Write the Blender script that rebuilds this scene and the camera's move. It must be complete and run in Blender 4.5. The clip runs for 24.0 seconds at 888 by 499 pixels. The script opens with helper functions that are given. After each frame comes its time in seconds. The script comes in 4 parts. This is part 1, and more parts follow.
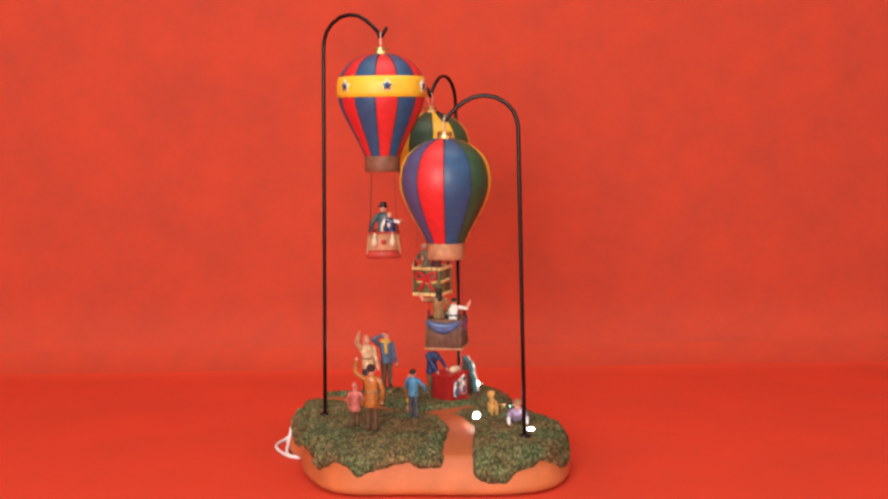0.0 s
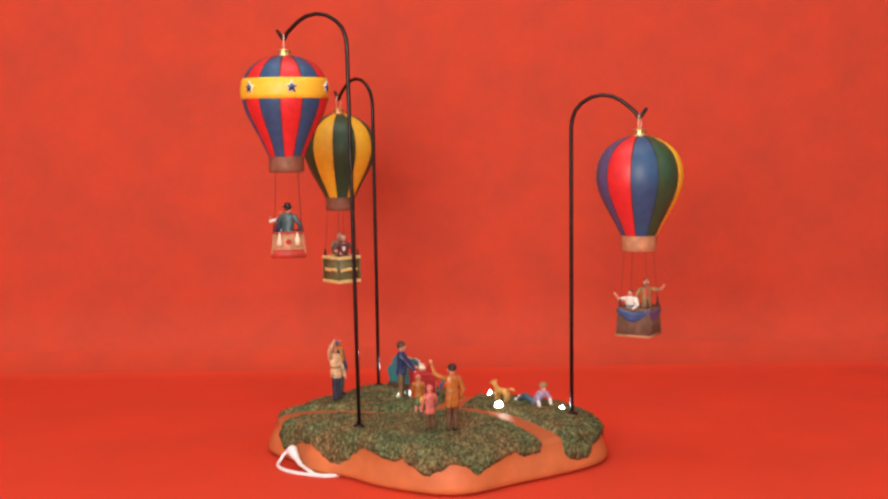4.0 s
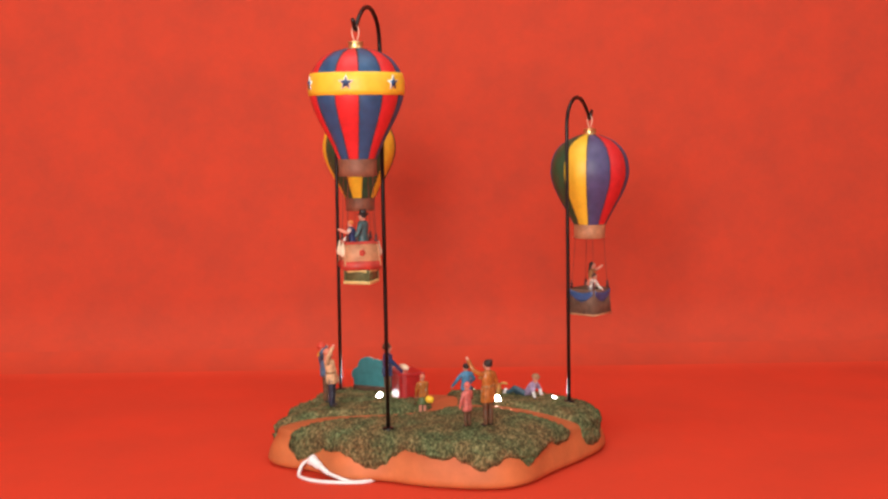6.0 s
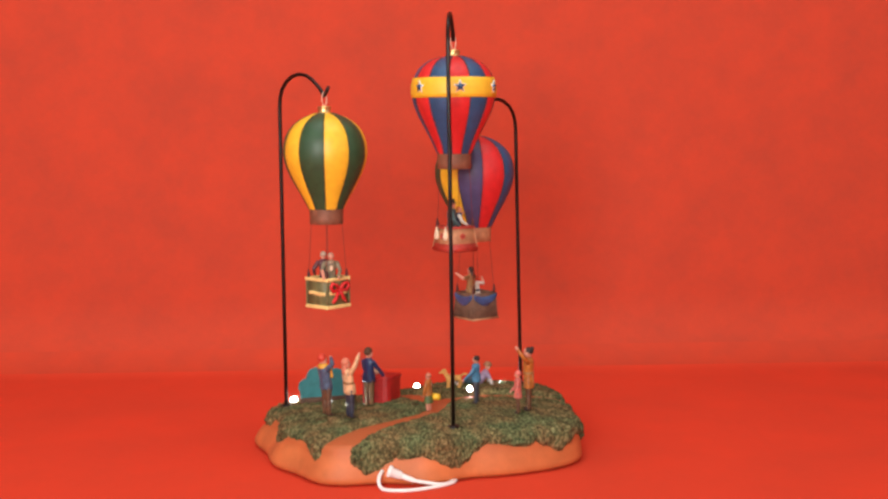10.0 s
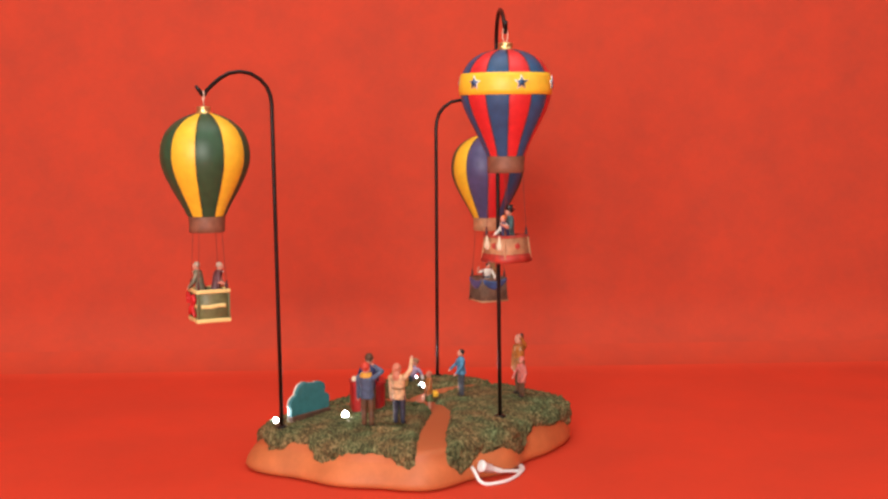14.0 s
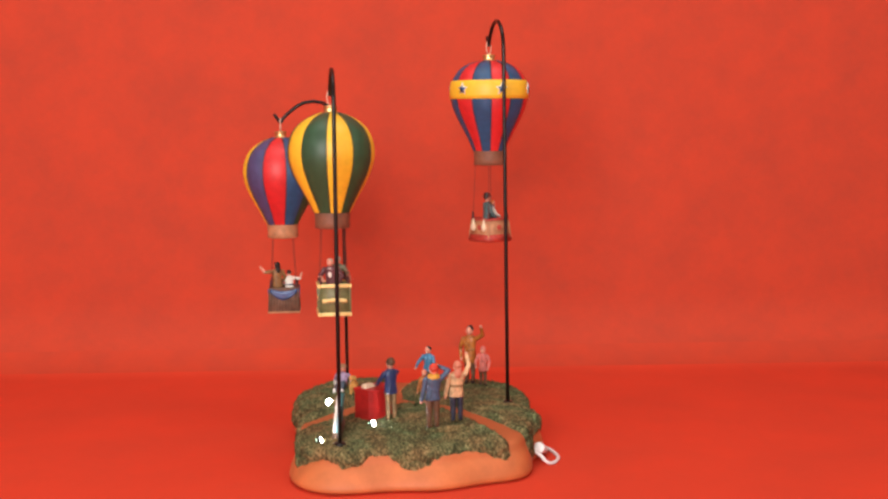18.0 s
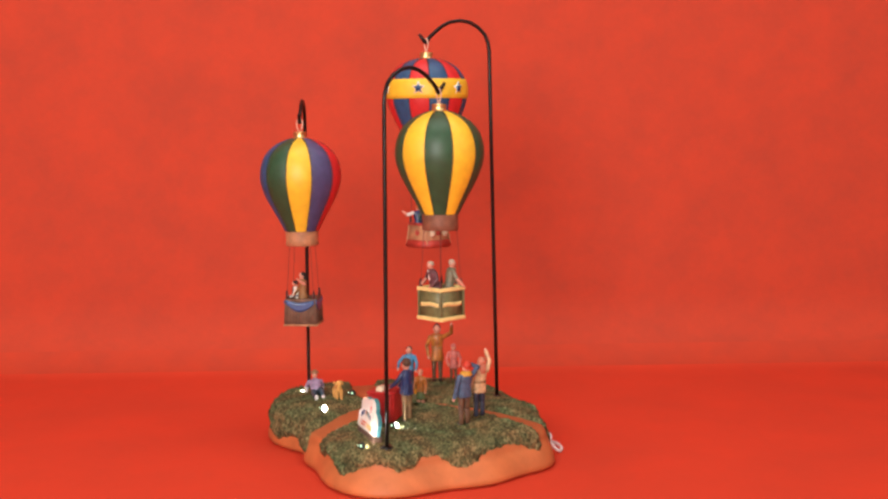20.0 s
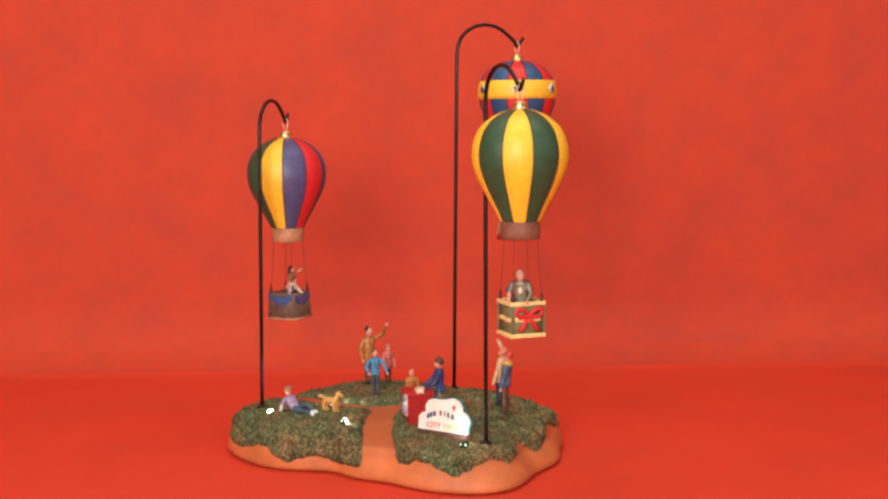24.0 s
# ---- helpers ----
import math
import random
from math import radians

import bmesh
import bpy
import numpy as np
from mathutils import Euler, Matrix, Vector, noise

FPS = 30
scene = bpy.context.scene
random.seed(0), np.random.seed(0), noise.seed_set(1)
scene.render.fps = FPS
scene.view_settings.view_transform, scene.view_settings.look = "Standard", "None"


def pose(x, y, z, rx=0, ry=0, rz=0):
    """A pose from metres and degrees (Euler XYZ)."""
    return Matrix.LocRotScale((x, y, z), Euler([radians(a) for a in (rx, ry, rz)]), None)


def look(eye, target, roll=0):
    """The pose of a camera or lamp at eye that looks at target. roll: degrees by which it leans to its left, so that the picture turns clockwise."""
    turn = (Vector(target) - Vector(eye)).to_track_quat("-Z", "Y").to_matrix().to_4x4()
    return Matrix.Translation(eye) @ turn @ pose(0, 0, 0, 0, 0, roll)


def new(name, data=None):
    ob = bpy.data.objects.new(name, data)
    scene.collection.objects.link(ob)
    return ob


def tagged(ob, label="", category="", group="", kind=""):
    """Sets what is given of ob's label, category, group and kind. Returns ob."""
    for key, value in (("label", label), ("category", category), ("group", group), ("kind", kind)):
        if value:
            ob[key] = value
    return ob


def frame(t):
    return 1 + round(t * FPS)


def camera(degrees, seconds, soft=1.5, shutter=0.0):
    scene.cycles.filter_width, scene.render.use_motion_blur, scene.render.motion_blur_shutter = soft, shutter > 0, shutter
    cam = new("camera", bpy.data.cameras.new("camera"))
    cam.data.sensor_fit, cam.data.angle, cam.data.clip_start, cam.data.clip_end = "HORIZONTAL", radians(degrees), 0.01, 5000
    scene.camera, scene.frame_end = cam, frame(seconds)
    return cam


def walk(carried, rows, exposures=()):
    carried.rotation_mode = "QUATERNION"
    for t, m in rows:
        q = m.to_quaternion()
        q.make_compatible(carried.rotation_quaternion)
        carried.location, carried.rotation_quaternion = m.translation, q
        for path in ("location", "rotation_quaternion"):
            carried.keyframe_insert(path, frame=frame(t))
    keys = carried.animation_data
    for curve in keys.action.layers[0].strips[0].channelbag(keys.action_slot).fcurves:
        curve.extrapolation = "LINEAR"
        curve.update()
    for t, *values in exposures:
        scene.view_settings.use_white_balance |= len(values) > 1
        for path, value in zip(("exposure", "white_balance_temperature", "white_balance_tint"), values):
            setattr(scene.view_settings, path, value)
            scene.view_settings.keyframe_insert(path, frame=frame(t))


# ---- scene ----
# A motorised tabletop display turns slowly before a still camera.
cam = camera(39.02, 24.0, soft=2.5)
EYE = (0.0, -1.2, 0.3170)
PITCH, YAW, ROLL = radians(5.848), radians(1.364), -0.599
AIM = (EYE[0] + math.sin(YAW) * math.cos(PITCH), EYE[1] + math.cos(YAW) * math.cos(PITCH), EYE[2] - math.sin(PITCH))
walk(cam, [(0.0, look(EYE, AIM, ROLL)), (24.0, look(EYE, AIM, ROLL))])

# ---- light ----
world = bpy.data.worlds.new("studio")
scene.world = world
world.use_nodes = True
world.node_tree.nodes["Background"].inputs[0].default_value = (1.0, 0.93, 0.88, 1)
world.node_tree.nodes["Background"].inputs[1].default_value = 0.1
scene.view_settings.exposure = 0.0


def softbox(name, eye, target, width, height, watts, colour):
    lamp = bpy.data.lights.new(name, "AREA")
    lamp.shape, lamp.size, lamp.size_y, lamp.energy, lamp.color = "RECTANGLE", width, height, watts, colour
    ob = new(name, lamp)
    ob.matrix_world = look(eye, target)
    return ob


softbox("key_light", (-0.34, -1.85, 0.64), (0.06, 0, 0.16), 0.80, 0.70, 33.9, (1, 0.95, 0.9))
softbox("side_light_left", (-1.2, -1.0, 1.0), (0, 0, 0.2), 0.7, 0.7, 2.6, (1, 0.95, 0.9))
softbox("side_light_right", (1.2, -1.0, 1.0), (0, 0, 0.2), 0.7, 0.7, 3.5, (1, 0.95, 0.9))
softbox("top_light", (0.0, -0.25, 1.65), (0, -0.05, 0), 1.4, 0.9, 12.3, (1, 0.96, 0.92))


# ---- materials ----
def material(name, colour, rough=0.5, metal=0.0, var=0.18, scale=140.0, fine=900.0, bump=0.15, depth=0.0004, tint=None, coat=0.0):
    """A painted or plain surface: tone drifts at one scale, grain and relief at a finer one."""
    mat = bpy.data.materials.new(name)
    mat.use_nodes = True
    nt = mat.node_tree
    b = nt.nodes["Principled BSDF"]
    co = nt.nodes.new("ShaderNodeTexCoord")
    n1, n2 = nt.nodes.new("ShaderNodeTexNoise"), nt.nodes.new("ShaderNodeTexNoise")
    n1.inputs["Scale"].default_value, n1.inputs["Detail"].default_value = scale, 4
    n2.inputs["Scale"].default_value, n2.inputs["Detail"].default_value = fine, 3
    ramp = nt.nodes.new("ShaderNodeMapRange")
    ramp.inputs["From Min"].default_value, ramp.inputs["From Max"].default_value = 0.3, 0.7
    mix = nt.nodes.new("ShaderNodeMix")
    mix.data_type = "RGBA"
    other = tint or tuple(c * (1 - 2 * var) for c in colour)
    mix.inputs["A"].default_value, mix.inputs["B"].default_value = (*colour, 1), (*other, 1)
    mul = nt.nodes.new("ShaderNodeMath")
    mul.operation = "MULTIPLY_ADD"
    mul.inputs[1].default_value, mul.inputs[2].default_value = 0.35, 0.0
    add = nt.nodes.new("ShaderNodeMath")
    add.operation = "ADD"
    bp = nt.nodes.new("ShaderNodeBump")
    bp.inputs["Strength"].default_value, bp.inputs["Distance"].default_value = bump, depth
    for n in (n1, n2):
        nt.links.new(co.outputs["Object"], n.inputs["Vector"])
    nt.links.new(n1.outputs["Fac"], ramp.inputs["Value"])
    nt.links.new(n2.outputs["Fac"], mul.inputs[0])
    nt.links.new(ramp.outputs["Result"], add.inputs[0])
    nt.links.new(mul.outputs[0], add.inputs[1])
    sub = nt.nodes.new("ShaderNodeMath")
    sub.operation, sub.use_clamp = "SUBTRACT", True
    sub.inputs[1].default_value = 0.17
    nt.links.new(add.outputs[0], sub.inputs[0])
    nt.links.new(sub.outputs[0], mix.inputs["Factor"])
    nt.links.new(mix.outputs["Result"], b.inputs["Base Color"])
    nt.links.new(n2.outputs["Fac"], bp.inputs["Height"])
    nt.links.new(bp.outputs["Normal"], b.inputs["Normal"])
    b.inputs["Roughness"].default_value, b.inputs["Metallic"].default_value = rough, metal
    b.inputs["Coat Weight"].default_value = coat
    b.inputs["Coat Roughness"].default_value = 0.36
    return mat


def glow(name, colour, strength):
    mat = bpy.data.materials.new(name)
    mat.use_nodes = True
    b = mat.node_tree.nodes["Principled BSDF"]
    b.inputs["Base Color"].default_value = (*colour, 1)
    b.inputs["Emission Color"].default_value = (*colour, 1)
    b.inputs["Emission Strength"].default_value = strength
    return mat


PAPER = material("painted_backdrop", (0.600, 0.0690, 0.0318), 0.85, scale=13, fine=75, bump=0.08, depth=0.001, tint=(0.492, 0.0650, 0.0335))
PAPER.node_tree.nodes["Map Range"].inputs["From Min"].default_value = 0.36
PAPER.node_tree.nodes["Map Range"].inputs["From Max"].default_value = 0.66
PAPER.node_tree.nodes["Noise Texture"].inputs["Detail"].default_value = 8
PAPER.node_tree.nodes["Noise Texture"].inputs["Roughness"].default_value = 0.72
PAPER.node_tree.nodes["Principled BSDF"].inputs["Specular IOR Level"].default_value = 0.2
# Same sheet: the floor's extra brightness is put into a lighter, stronger red.
FLOORPAPER = material("brightened_floor_backdrop", (0.71, 0.0590, 0.0235), 0.8, scale=8, fine=110, bump=0.08, depth=0.001, tint=(0.63, 0.0575, 0.0245))
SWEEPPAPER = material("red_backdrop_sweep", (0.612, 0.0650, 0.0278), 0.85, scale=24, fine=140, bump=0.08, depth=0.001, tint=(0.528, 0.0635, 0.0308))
SWEEPPAPER.node_tree.nodes["Principled BSDF"].inputs["Specular IOR Level"].default_value = 0.2
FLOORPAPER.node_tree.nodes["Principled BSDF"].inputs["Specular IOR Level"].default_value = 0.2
PLASTER = material("grey_plaster", (0.55, 0.5, 0.47), 0.9, var=0.06, scale=3, fine=80)
CLAY = material("terracotta_paint", (0.66, 0.192, 0.060), 0.6, var=0.13, scale=45, fine=500, bump=0.12)
BLACK = material("black_painted_steel", (0.010, 0.006, 0.005), 0.3, var=0.2, bump=0.1)
BLACK.node_tree.nodes["Principled BSDF"].inputs["Specular IOR Level"].default_value = 0.3
GOLD = material("gold_plate", (0.86, 0.6, 0.25), 0.28, metal=0.9, var=0.1, bump=0.05)
CORD = material("dark_red_cord", (0.24, 0.04, 0.025), 0.8)
PEG = material("dark_red_peg", (0.09, 0.018, 0.016), 0.5)
GOLDCORD = material("gold_cord", (0.88, 0.56, 0.42), 0.5, var=0.2, fine=2500)
WHITE = material("white_plastic", (0.88, 0.86, 0.84), 0.4, var=0.04)
BLUE = material("blue_paint", (0.022, 0.088, 0.205), 0.52, var=0.14, coat=0.14)
PURPLE = material("violet_blue_paint", (0.082, 0.080, 0.20), 0.52, var=0.14, coat=0.14)
RED = material("red_paint", (0.70, 0.022, 0.024), 0.52, var=0.1, coat=0.14)
GREEN = material("green_paint", (0.026, 0.086, 0.035), 0.52, var=0.14, coat=0.14)
YELLOW = material("yellow_paint", (0.93, 0.575, 0.032), 0.52, var=0.08, coat=0.14)
BROWN = material("brown_paint", (0.275, 0.112, 0.060), 0.6, var=0.2, fine=1500, bump=0.3)
STITCH = material("dark_stitching", (0.05, 0.035, 0.025), 0.7)
TAN = material("tan_wicker", (0.60, 0.29, 0.14), 0.6, var=0.2, fine=1600, bump=0.35)
WICKER = material("brown_wicker", (0.225, 0.12, 0.075), 0.7, var=0.25, fine=1600, bump=0.4)
BASKETRED = material("basket_red", (0.56, 0.055, 0.036), 0.5, var=0.2, fine=1500, bump=0.3)
BASKETGREEN = material("basket_green", (0.20, 0.20, 0.082), 0.5, var=0.2)
CREAM = material("cream_ribbon", (0.92, 0.70, 0.27), 0.45, var=0.1)
CREAMWHITE = material("cream_white", (0.86, 0.82, 0.72), 0.55, var=0.08)
SANDBAG = material("cream_sandbag", (0.88, 0.72, 0.50), 0.6, var=0.15)
DRAPE = material("blue_drape", (0.045, 0.115, 0.30), 0.3, var=0.25, coat=0.5)
SKIN = material("skin_paint", (0.72, 0.32, 0.22), 0.5, var=0.1)
LETTER_RED = material("faded_red_lettering", (0.72, 0.16, 0.09), 0.6)
LETTER_GOLD = material("faded_gold_lettering", (0.85, 0.58, 0.22), 0.6)
TEALWOOD = material("teal_board", (0.045, 0.235, 0.255), 0.6, var=0.12)
KIOSK = material("kiosk_red", (0.47, 0.016, 0.015), 0.42, var=0.15, coat=0.15)
PLINTH = material("plinth_brown", (0.13, 0.062, 0.035), 0.7, var=0.25)
LENS = glow("lamp_lens", (1.0, 0.98, 0.94), 180.0)
LEAK = glow("lamp_back_light", (0.62, 1.0, 0.66), 2.0)
LAMPBODY = material("lamp_housing", (0.02, 0.03, 0.02), 0.4)
HAIRDARK = material("dark_hair", (0.03, 0.016, 0.012), 0.6)
HAIRBROWN = material("brown_hair", (0.11, 0.05, 0.022), 0.6)
HAIRGREY = material("grey_hair", (0.60, 0.46, 0.34), 0.6)
HAIRSAND = material("sandy_hair", (0.40, 0.20, 0.10), 0.6)
HATBLACK = material("black_hat", (0.018, 0.014, 0.014), 0.45)
COAT_ORANGE = material("orange_brown_coat", (0.56, 0.19, 0.035), 0.32, var=0.27, scale=230, coat=0.22)
COAT_TAN = material("tan_jacket", (0.40, 0.20, 0.07), 0.55, var=0.27, scale=230, coat=0.22)
COAT_PINK = material("pink_coat", (0.78, 0.20, 0.16), 0.5, var=0.27, scale=230, coat=0.22)
COAT_BLUE = material("sky_blue_sweater", (0.07, 0.28, 0.48), 0.5, var=0.27, scale=230, coat=0.22)
COAT_DENIM = material("denim_jacket", (0.085, 0.14, 0.24), 0.55, var=0.27, scale=230, coat=0.22)
COAT_NAVY = material("navy_coat", (0.020, 0.050, 0.155), 0.34, var=0.27, scale=230, coat=0.22)
COAT_CREAM = material("cream_coat", (0.90, 0.56, 0.30), 0.5, var=0.27, scale=230, coat=0.22)
COAT_TEAL = material("teal_coat", (0.07, 0.15, 0.155), 0.5, var=0.27, scale=230, coat=0.22)
COAT_OLIVE = material("olive_coat", (0.27, 0.24, 0.15), 0.55, var=0.27, scale=230, coat=0.22)
COAT_PLUM = material("plum_coat", (0.17, 0.06, 0.07), 0.55, var=0.27, scale=230, coat=0.22)
COAT_LILAC = material("lilac_jacket", (0.24, 0.16, 0.28), 0.55, var=0.27, scale=230, coat=0.22)
SITTER_TOP = material("pale_lilac_sweater", (0.46, 0.34, 0.52), 0.55, var=0.27, scale=230, coat=0.22)
SITTER_LEGS = material("teal_trousers", (0.06, 0.13, 0.18), 0.55, var=0.27, scale=230, coat=0.22)
TROUSER_BROWN = material("brown_trousers", (0.16, 0.07, 0.03), 0.6, var=0.27, scale=230, coat=0.22)
TROUSER_TAN = material("tan_trousers", (0.30, 0.17, 0.07), 0.6, var=0.27, scale=230, coat=0.22)
TROUSER_NAVY = material("dark_blue_trousers", (0.025, 0.03, 0.06), 0.6, var=0.27, scale=230, coat=0.22)
TROUSER_SLATE = material("slate_trousers", (0.06, 0.075, 0.10), 0.6, var=0.27, scale=230, coat=0.22)
GINGER = material("ginger_hair", (0.72, 0.22, 0.06), 0.55, var=0.15)
SALMON = material("salmon_hair", (0.66, 0.22, 0.13), 0.55, var=0.12)
HATRED = material("red_cap", (0.70, 0.06, 0.03), 0.5)
SCARF = material("yellow_scarf", (0.86, 0.46, 0.06), 0.6)
SKIRTGREEN = material("green_skirt", (0.12, 0.17, 0.05), 0.6, var=0.27, scale=230, coat=0.22)
DOGFUR = material("golden_fur", (0.85, 0.45, 0.12), 0.65, var=0.22, scale=300, bump=0.4)
SHOE = material("dark_shoes", (0.03, 0.02, 0.016), 0.45)


def grass_material():
    """Crumbly model turf: olive green tufts, pale tips, dark hollows, dry reddish patches."""
    mat = material("model_turf", (0.10, 0.12, 0.04), 0.9, scale=60, fine=700, bump=1.0, depth=0.0015)
    nt = mat.node_tree
    b = nt.nodes["Principled BSDF"]
    co, stretch = nt.nodes.new("ShaderNodeTexCoord"), nt.nodes.new("ShaderNodeMapping")
    stretch.inputs["Scale"].default_value = (1, 1, 0.65)
    tip, patch, fade = (nt.nodes.new("ShaderNodeTexNoise") for k in range(3))
    tip.inputs["Scale"].default_value, tip.inputs["Detail"].default_value, tip.inputs["Roughness"].default_value = 430, 4, 0.58
    patch.inputs["Scale"].default_value, patch.inputs["Detail"].default_value = 30, 6
    fade.inputs["Scale"].default_value, fade.inputs["Detail"].default_value = 75, 5
    ramp, dry, pale = (nt.nodes.new("ShaderNodeValToRGB") for k in range(3))
    e = ramp.color_ramp.elements
    e[0].position, e[0].color = 0.30, (0.040, 0.042, 0.020, 1)
    e[1].position, e[1].color = 0.74, (0.31, 0.305, 0.160, 1)
    ramp.color_ramp.elements.new(0.46).color = (0.092, 0.094, 0.046, 1)
    ramp.color_ramp.elements.new(0.57).color = (0.184, 0.178, 0.088, 1)
    e = dry.color_ramp.elements
    e[0].position, e[0].color = 0.38, (0.82, 1.02, 0.90, 1)
    e[1].position, e[1].color = 0.66, (1.42, 0.96, 0.84, 1)
    e = pale.color_ramp.elements
    e[0].position, e[0].color = 0.30, (0.66, 0.66, 0.66, 1)
    e[1].position, e[1].color = 0.70, (1.32, 1.32, 1.32, 1)
    nt.links.new(co.outputs["Object"], stretch.inputs["Vector"])
    nt.links.new(stretch.outputs["Vector"], tip.inputs["Vector"])
    for n in (patch, fade):
        nt.links.new(co.outputs["Object"], n.inputs["Vector"])
    last = None
    for n, r in ((tip, ramp), (patch, dry), (fade, pale)):
        nt.links.new(n.outputs["Fac"], r.inputs["Fac"])
        if last is None:
            last = r.outputs["Color"]
            continue
        mix = nt.nodes.new("ShaderNodeMix")
        mix.data_type, mix.blend_type = "RGBA", "MULTIPLY"
        mix.inputs["Factor"].default_value = 1.0
        nt.links.new(last, mix.inputs["A"])
        nt.links.new(r.outputs["Color"], mix.inputs["B"])
        last = mix.outputs["Result"]
    nt.links.new(last, b.inputs["Base Color"])
    b.inputs["Specular IOR Level"].default_value = 0.15
    return mat


def brown_clay_tops():
    """The clay turns a grainy, darker brown towards its tops; the flanks keep their orange paint."""
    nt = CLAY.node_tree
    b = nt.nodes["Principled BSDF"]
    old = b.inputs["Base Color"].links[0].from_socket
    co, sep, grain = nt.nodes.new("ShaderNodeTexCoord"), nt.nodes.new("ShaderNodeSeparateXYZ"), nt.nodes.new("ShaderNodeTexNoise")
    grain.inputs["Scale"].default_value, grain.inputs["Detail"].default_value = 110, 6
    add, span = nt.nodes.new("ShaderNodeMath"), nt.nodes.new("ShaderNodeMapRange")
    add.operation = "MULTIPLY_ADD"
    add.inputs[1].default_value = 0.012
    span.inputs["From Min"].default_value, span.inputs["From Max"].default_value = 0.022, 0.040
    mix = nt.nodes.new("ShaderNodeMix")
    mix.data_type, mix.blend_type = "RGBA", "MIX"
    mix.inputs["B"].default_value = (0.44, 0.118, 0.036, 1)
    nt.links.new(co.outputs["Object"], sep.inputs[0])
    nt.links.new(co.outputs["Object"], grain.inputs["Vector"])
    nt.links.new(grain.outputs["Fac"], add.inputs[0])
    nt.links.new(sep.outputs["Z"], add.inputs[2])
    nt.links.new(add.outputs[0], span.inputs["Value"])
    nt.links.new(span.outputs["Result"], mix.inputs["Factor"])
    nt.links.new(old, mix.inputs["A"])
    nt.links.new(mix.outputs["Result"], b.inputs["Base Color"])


TURF = grass_material()
brown_clay_tops()


# ---- mesh helpers ----
def finish(name, bm, mats, smooth=True):
    me = bpy.data.meshes.new(name)
    bmesh.ops.recalc_face_normals(bm, faces=bm.faces)
    for f in bm.faces:
        f.smooth = smooth
    bm.to_mesh(me)
    bm.free()
    for m in mats:
        me.materials.append(m)
    return me


def part(name, bm, mat, parent, label="", smooth=True):
    ob = new(name, finish(name, bm, mat if isinstance(mat, (list, tuple)) else [mat], smooth))
    ob.parent = parent
    if label:
        ob["label"] = label
    return ob


def thing(name, label, category, group="", kind=""):
    return tagged(new(name), label, category, group, kind)


def loft(bm, rings, mi=0, caps=True):
    vs = [[bm.verts.new(p) for p in r] for r in rings]
    n = len(vs[0])
    for a, b in zip(vs, vs[1:]):
        for i in range(n):
            f = bm.faces.new((a[i], a[(i + 1) % n], b[(i + 1) % n], b[i]))
            f.material_index = mi
    if caps:
        for r in (vs[0], vs[-1]):
            f = bm.faces.new(r)
            f.material_index = mi


def tube(bm, pts, radii, n=8, mi=0):
    pts = [Vector(p) for p in pts]
    if not isinstance(radii, (list, tuple)):
        radii = [radii] * len(pts)
    side, rings = None, []
    for i, p in enumerate(pts):
        d = (pts[min(i + 1, len(pts) - 1)] - pts[max(i - 1, 0)]).normalized()
        if side is None:
            side = d.cross(Vector((0.31, 0.2, 0.93)))
            if side.length < 0.1:
                side = d.cross(Vector((1, 0, 0)))
        side = (side - d * side.dot(d)).normalized()
        up = d.cross(side)
        rings.append([p + radii[i] * (math.cos(6.28319 * k / n) * side + math.sin(6.28319 * k / n) * up) for k in range(n)])
    loft(bm, rings, mi)


def limb(bm, a, b, ra, rb, mi=0, n=8):
    """A tapered limb with rounded ends."""
    a, b = Vector(a), Vector(b)
    d = (b - a).normalized()
    pts = [a - d * ra * 0.8, a - d * ra * 0.4, a, b, b + d * rb * 0.4, b + d * rb * 0.8]
    tube(bm, pts, [ra * 0.45, ra * 0.85, ra, rb, rb * 0.85, rb * 0.45], n, mi)


def egg(bm, c, r, mi=0, turn=None, nu=10, nv=7):
    rings = []
    for j in range(nv):
        a = math.pi * (j + 0.35) / (nv - 0.3) - math.pi / 2
        ring = []
        for i in range(nu):
            u = 6.28319 * i / nu
            v = Vector((r[0] * math.cos(a) * math.cos(u), r[1] * math.cos(a) * math.sin(u), r[2] * math.sin(a)))
            ring.append(Vector(c) + (turn @ v if turn else v))
        rings.append(ring)
    loft(bm, rings, mi)


def oval(z, rx, ry, cx=0.0, cy=0.0, n=14):
    return [Vector((cx + rx * math.cos(6.28319 * i / n), cy + ry * math.sin(6.28319 * i / n), z)) for i in range(n)]


def block(bm, c, size, mi=0, bevel=0.0006, turn=None):
    got = bmesh.ops.create_cube(bm, size=1.0)
    vs = got["verts"]
    m = Matrix.Translation(c) @ (turn.to_4x4() if turn else Matrix()) @ Matrix.Diagonal((*size, 1))
    bmesh.ops.transform(bm, matrix=m, verts=vs)
    for f in {f for v in vs for f in v.link_faces}:
        f.material_index = mi
    if bevel:
        bmesh.ops.bevel(bm, geom=list({e for v in vs for e in v.link_edges}), offset=bevel, segments=2, affect="EDGES", profile=0.5)


def lathe(bm, profile, n=32, mi=0, caps=True):
    loft(bm, [[Vector((r * math.cos(6.28319 * i / n), r * math.sin(6.28319 * i / n), z)) for i in range(n)] for r, z in profile], mi, caps)


# ---- motion of the display ----
def table_turn(t):
    u = (t - 12) / 12
    return 146.419 + 114.122 * u + 0.259 * u * u - 0.741 * u ** 3


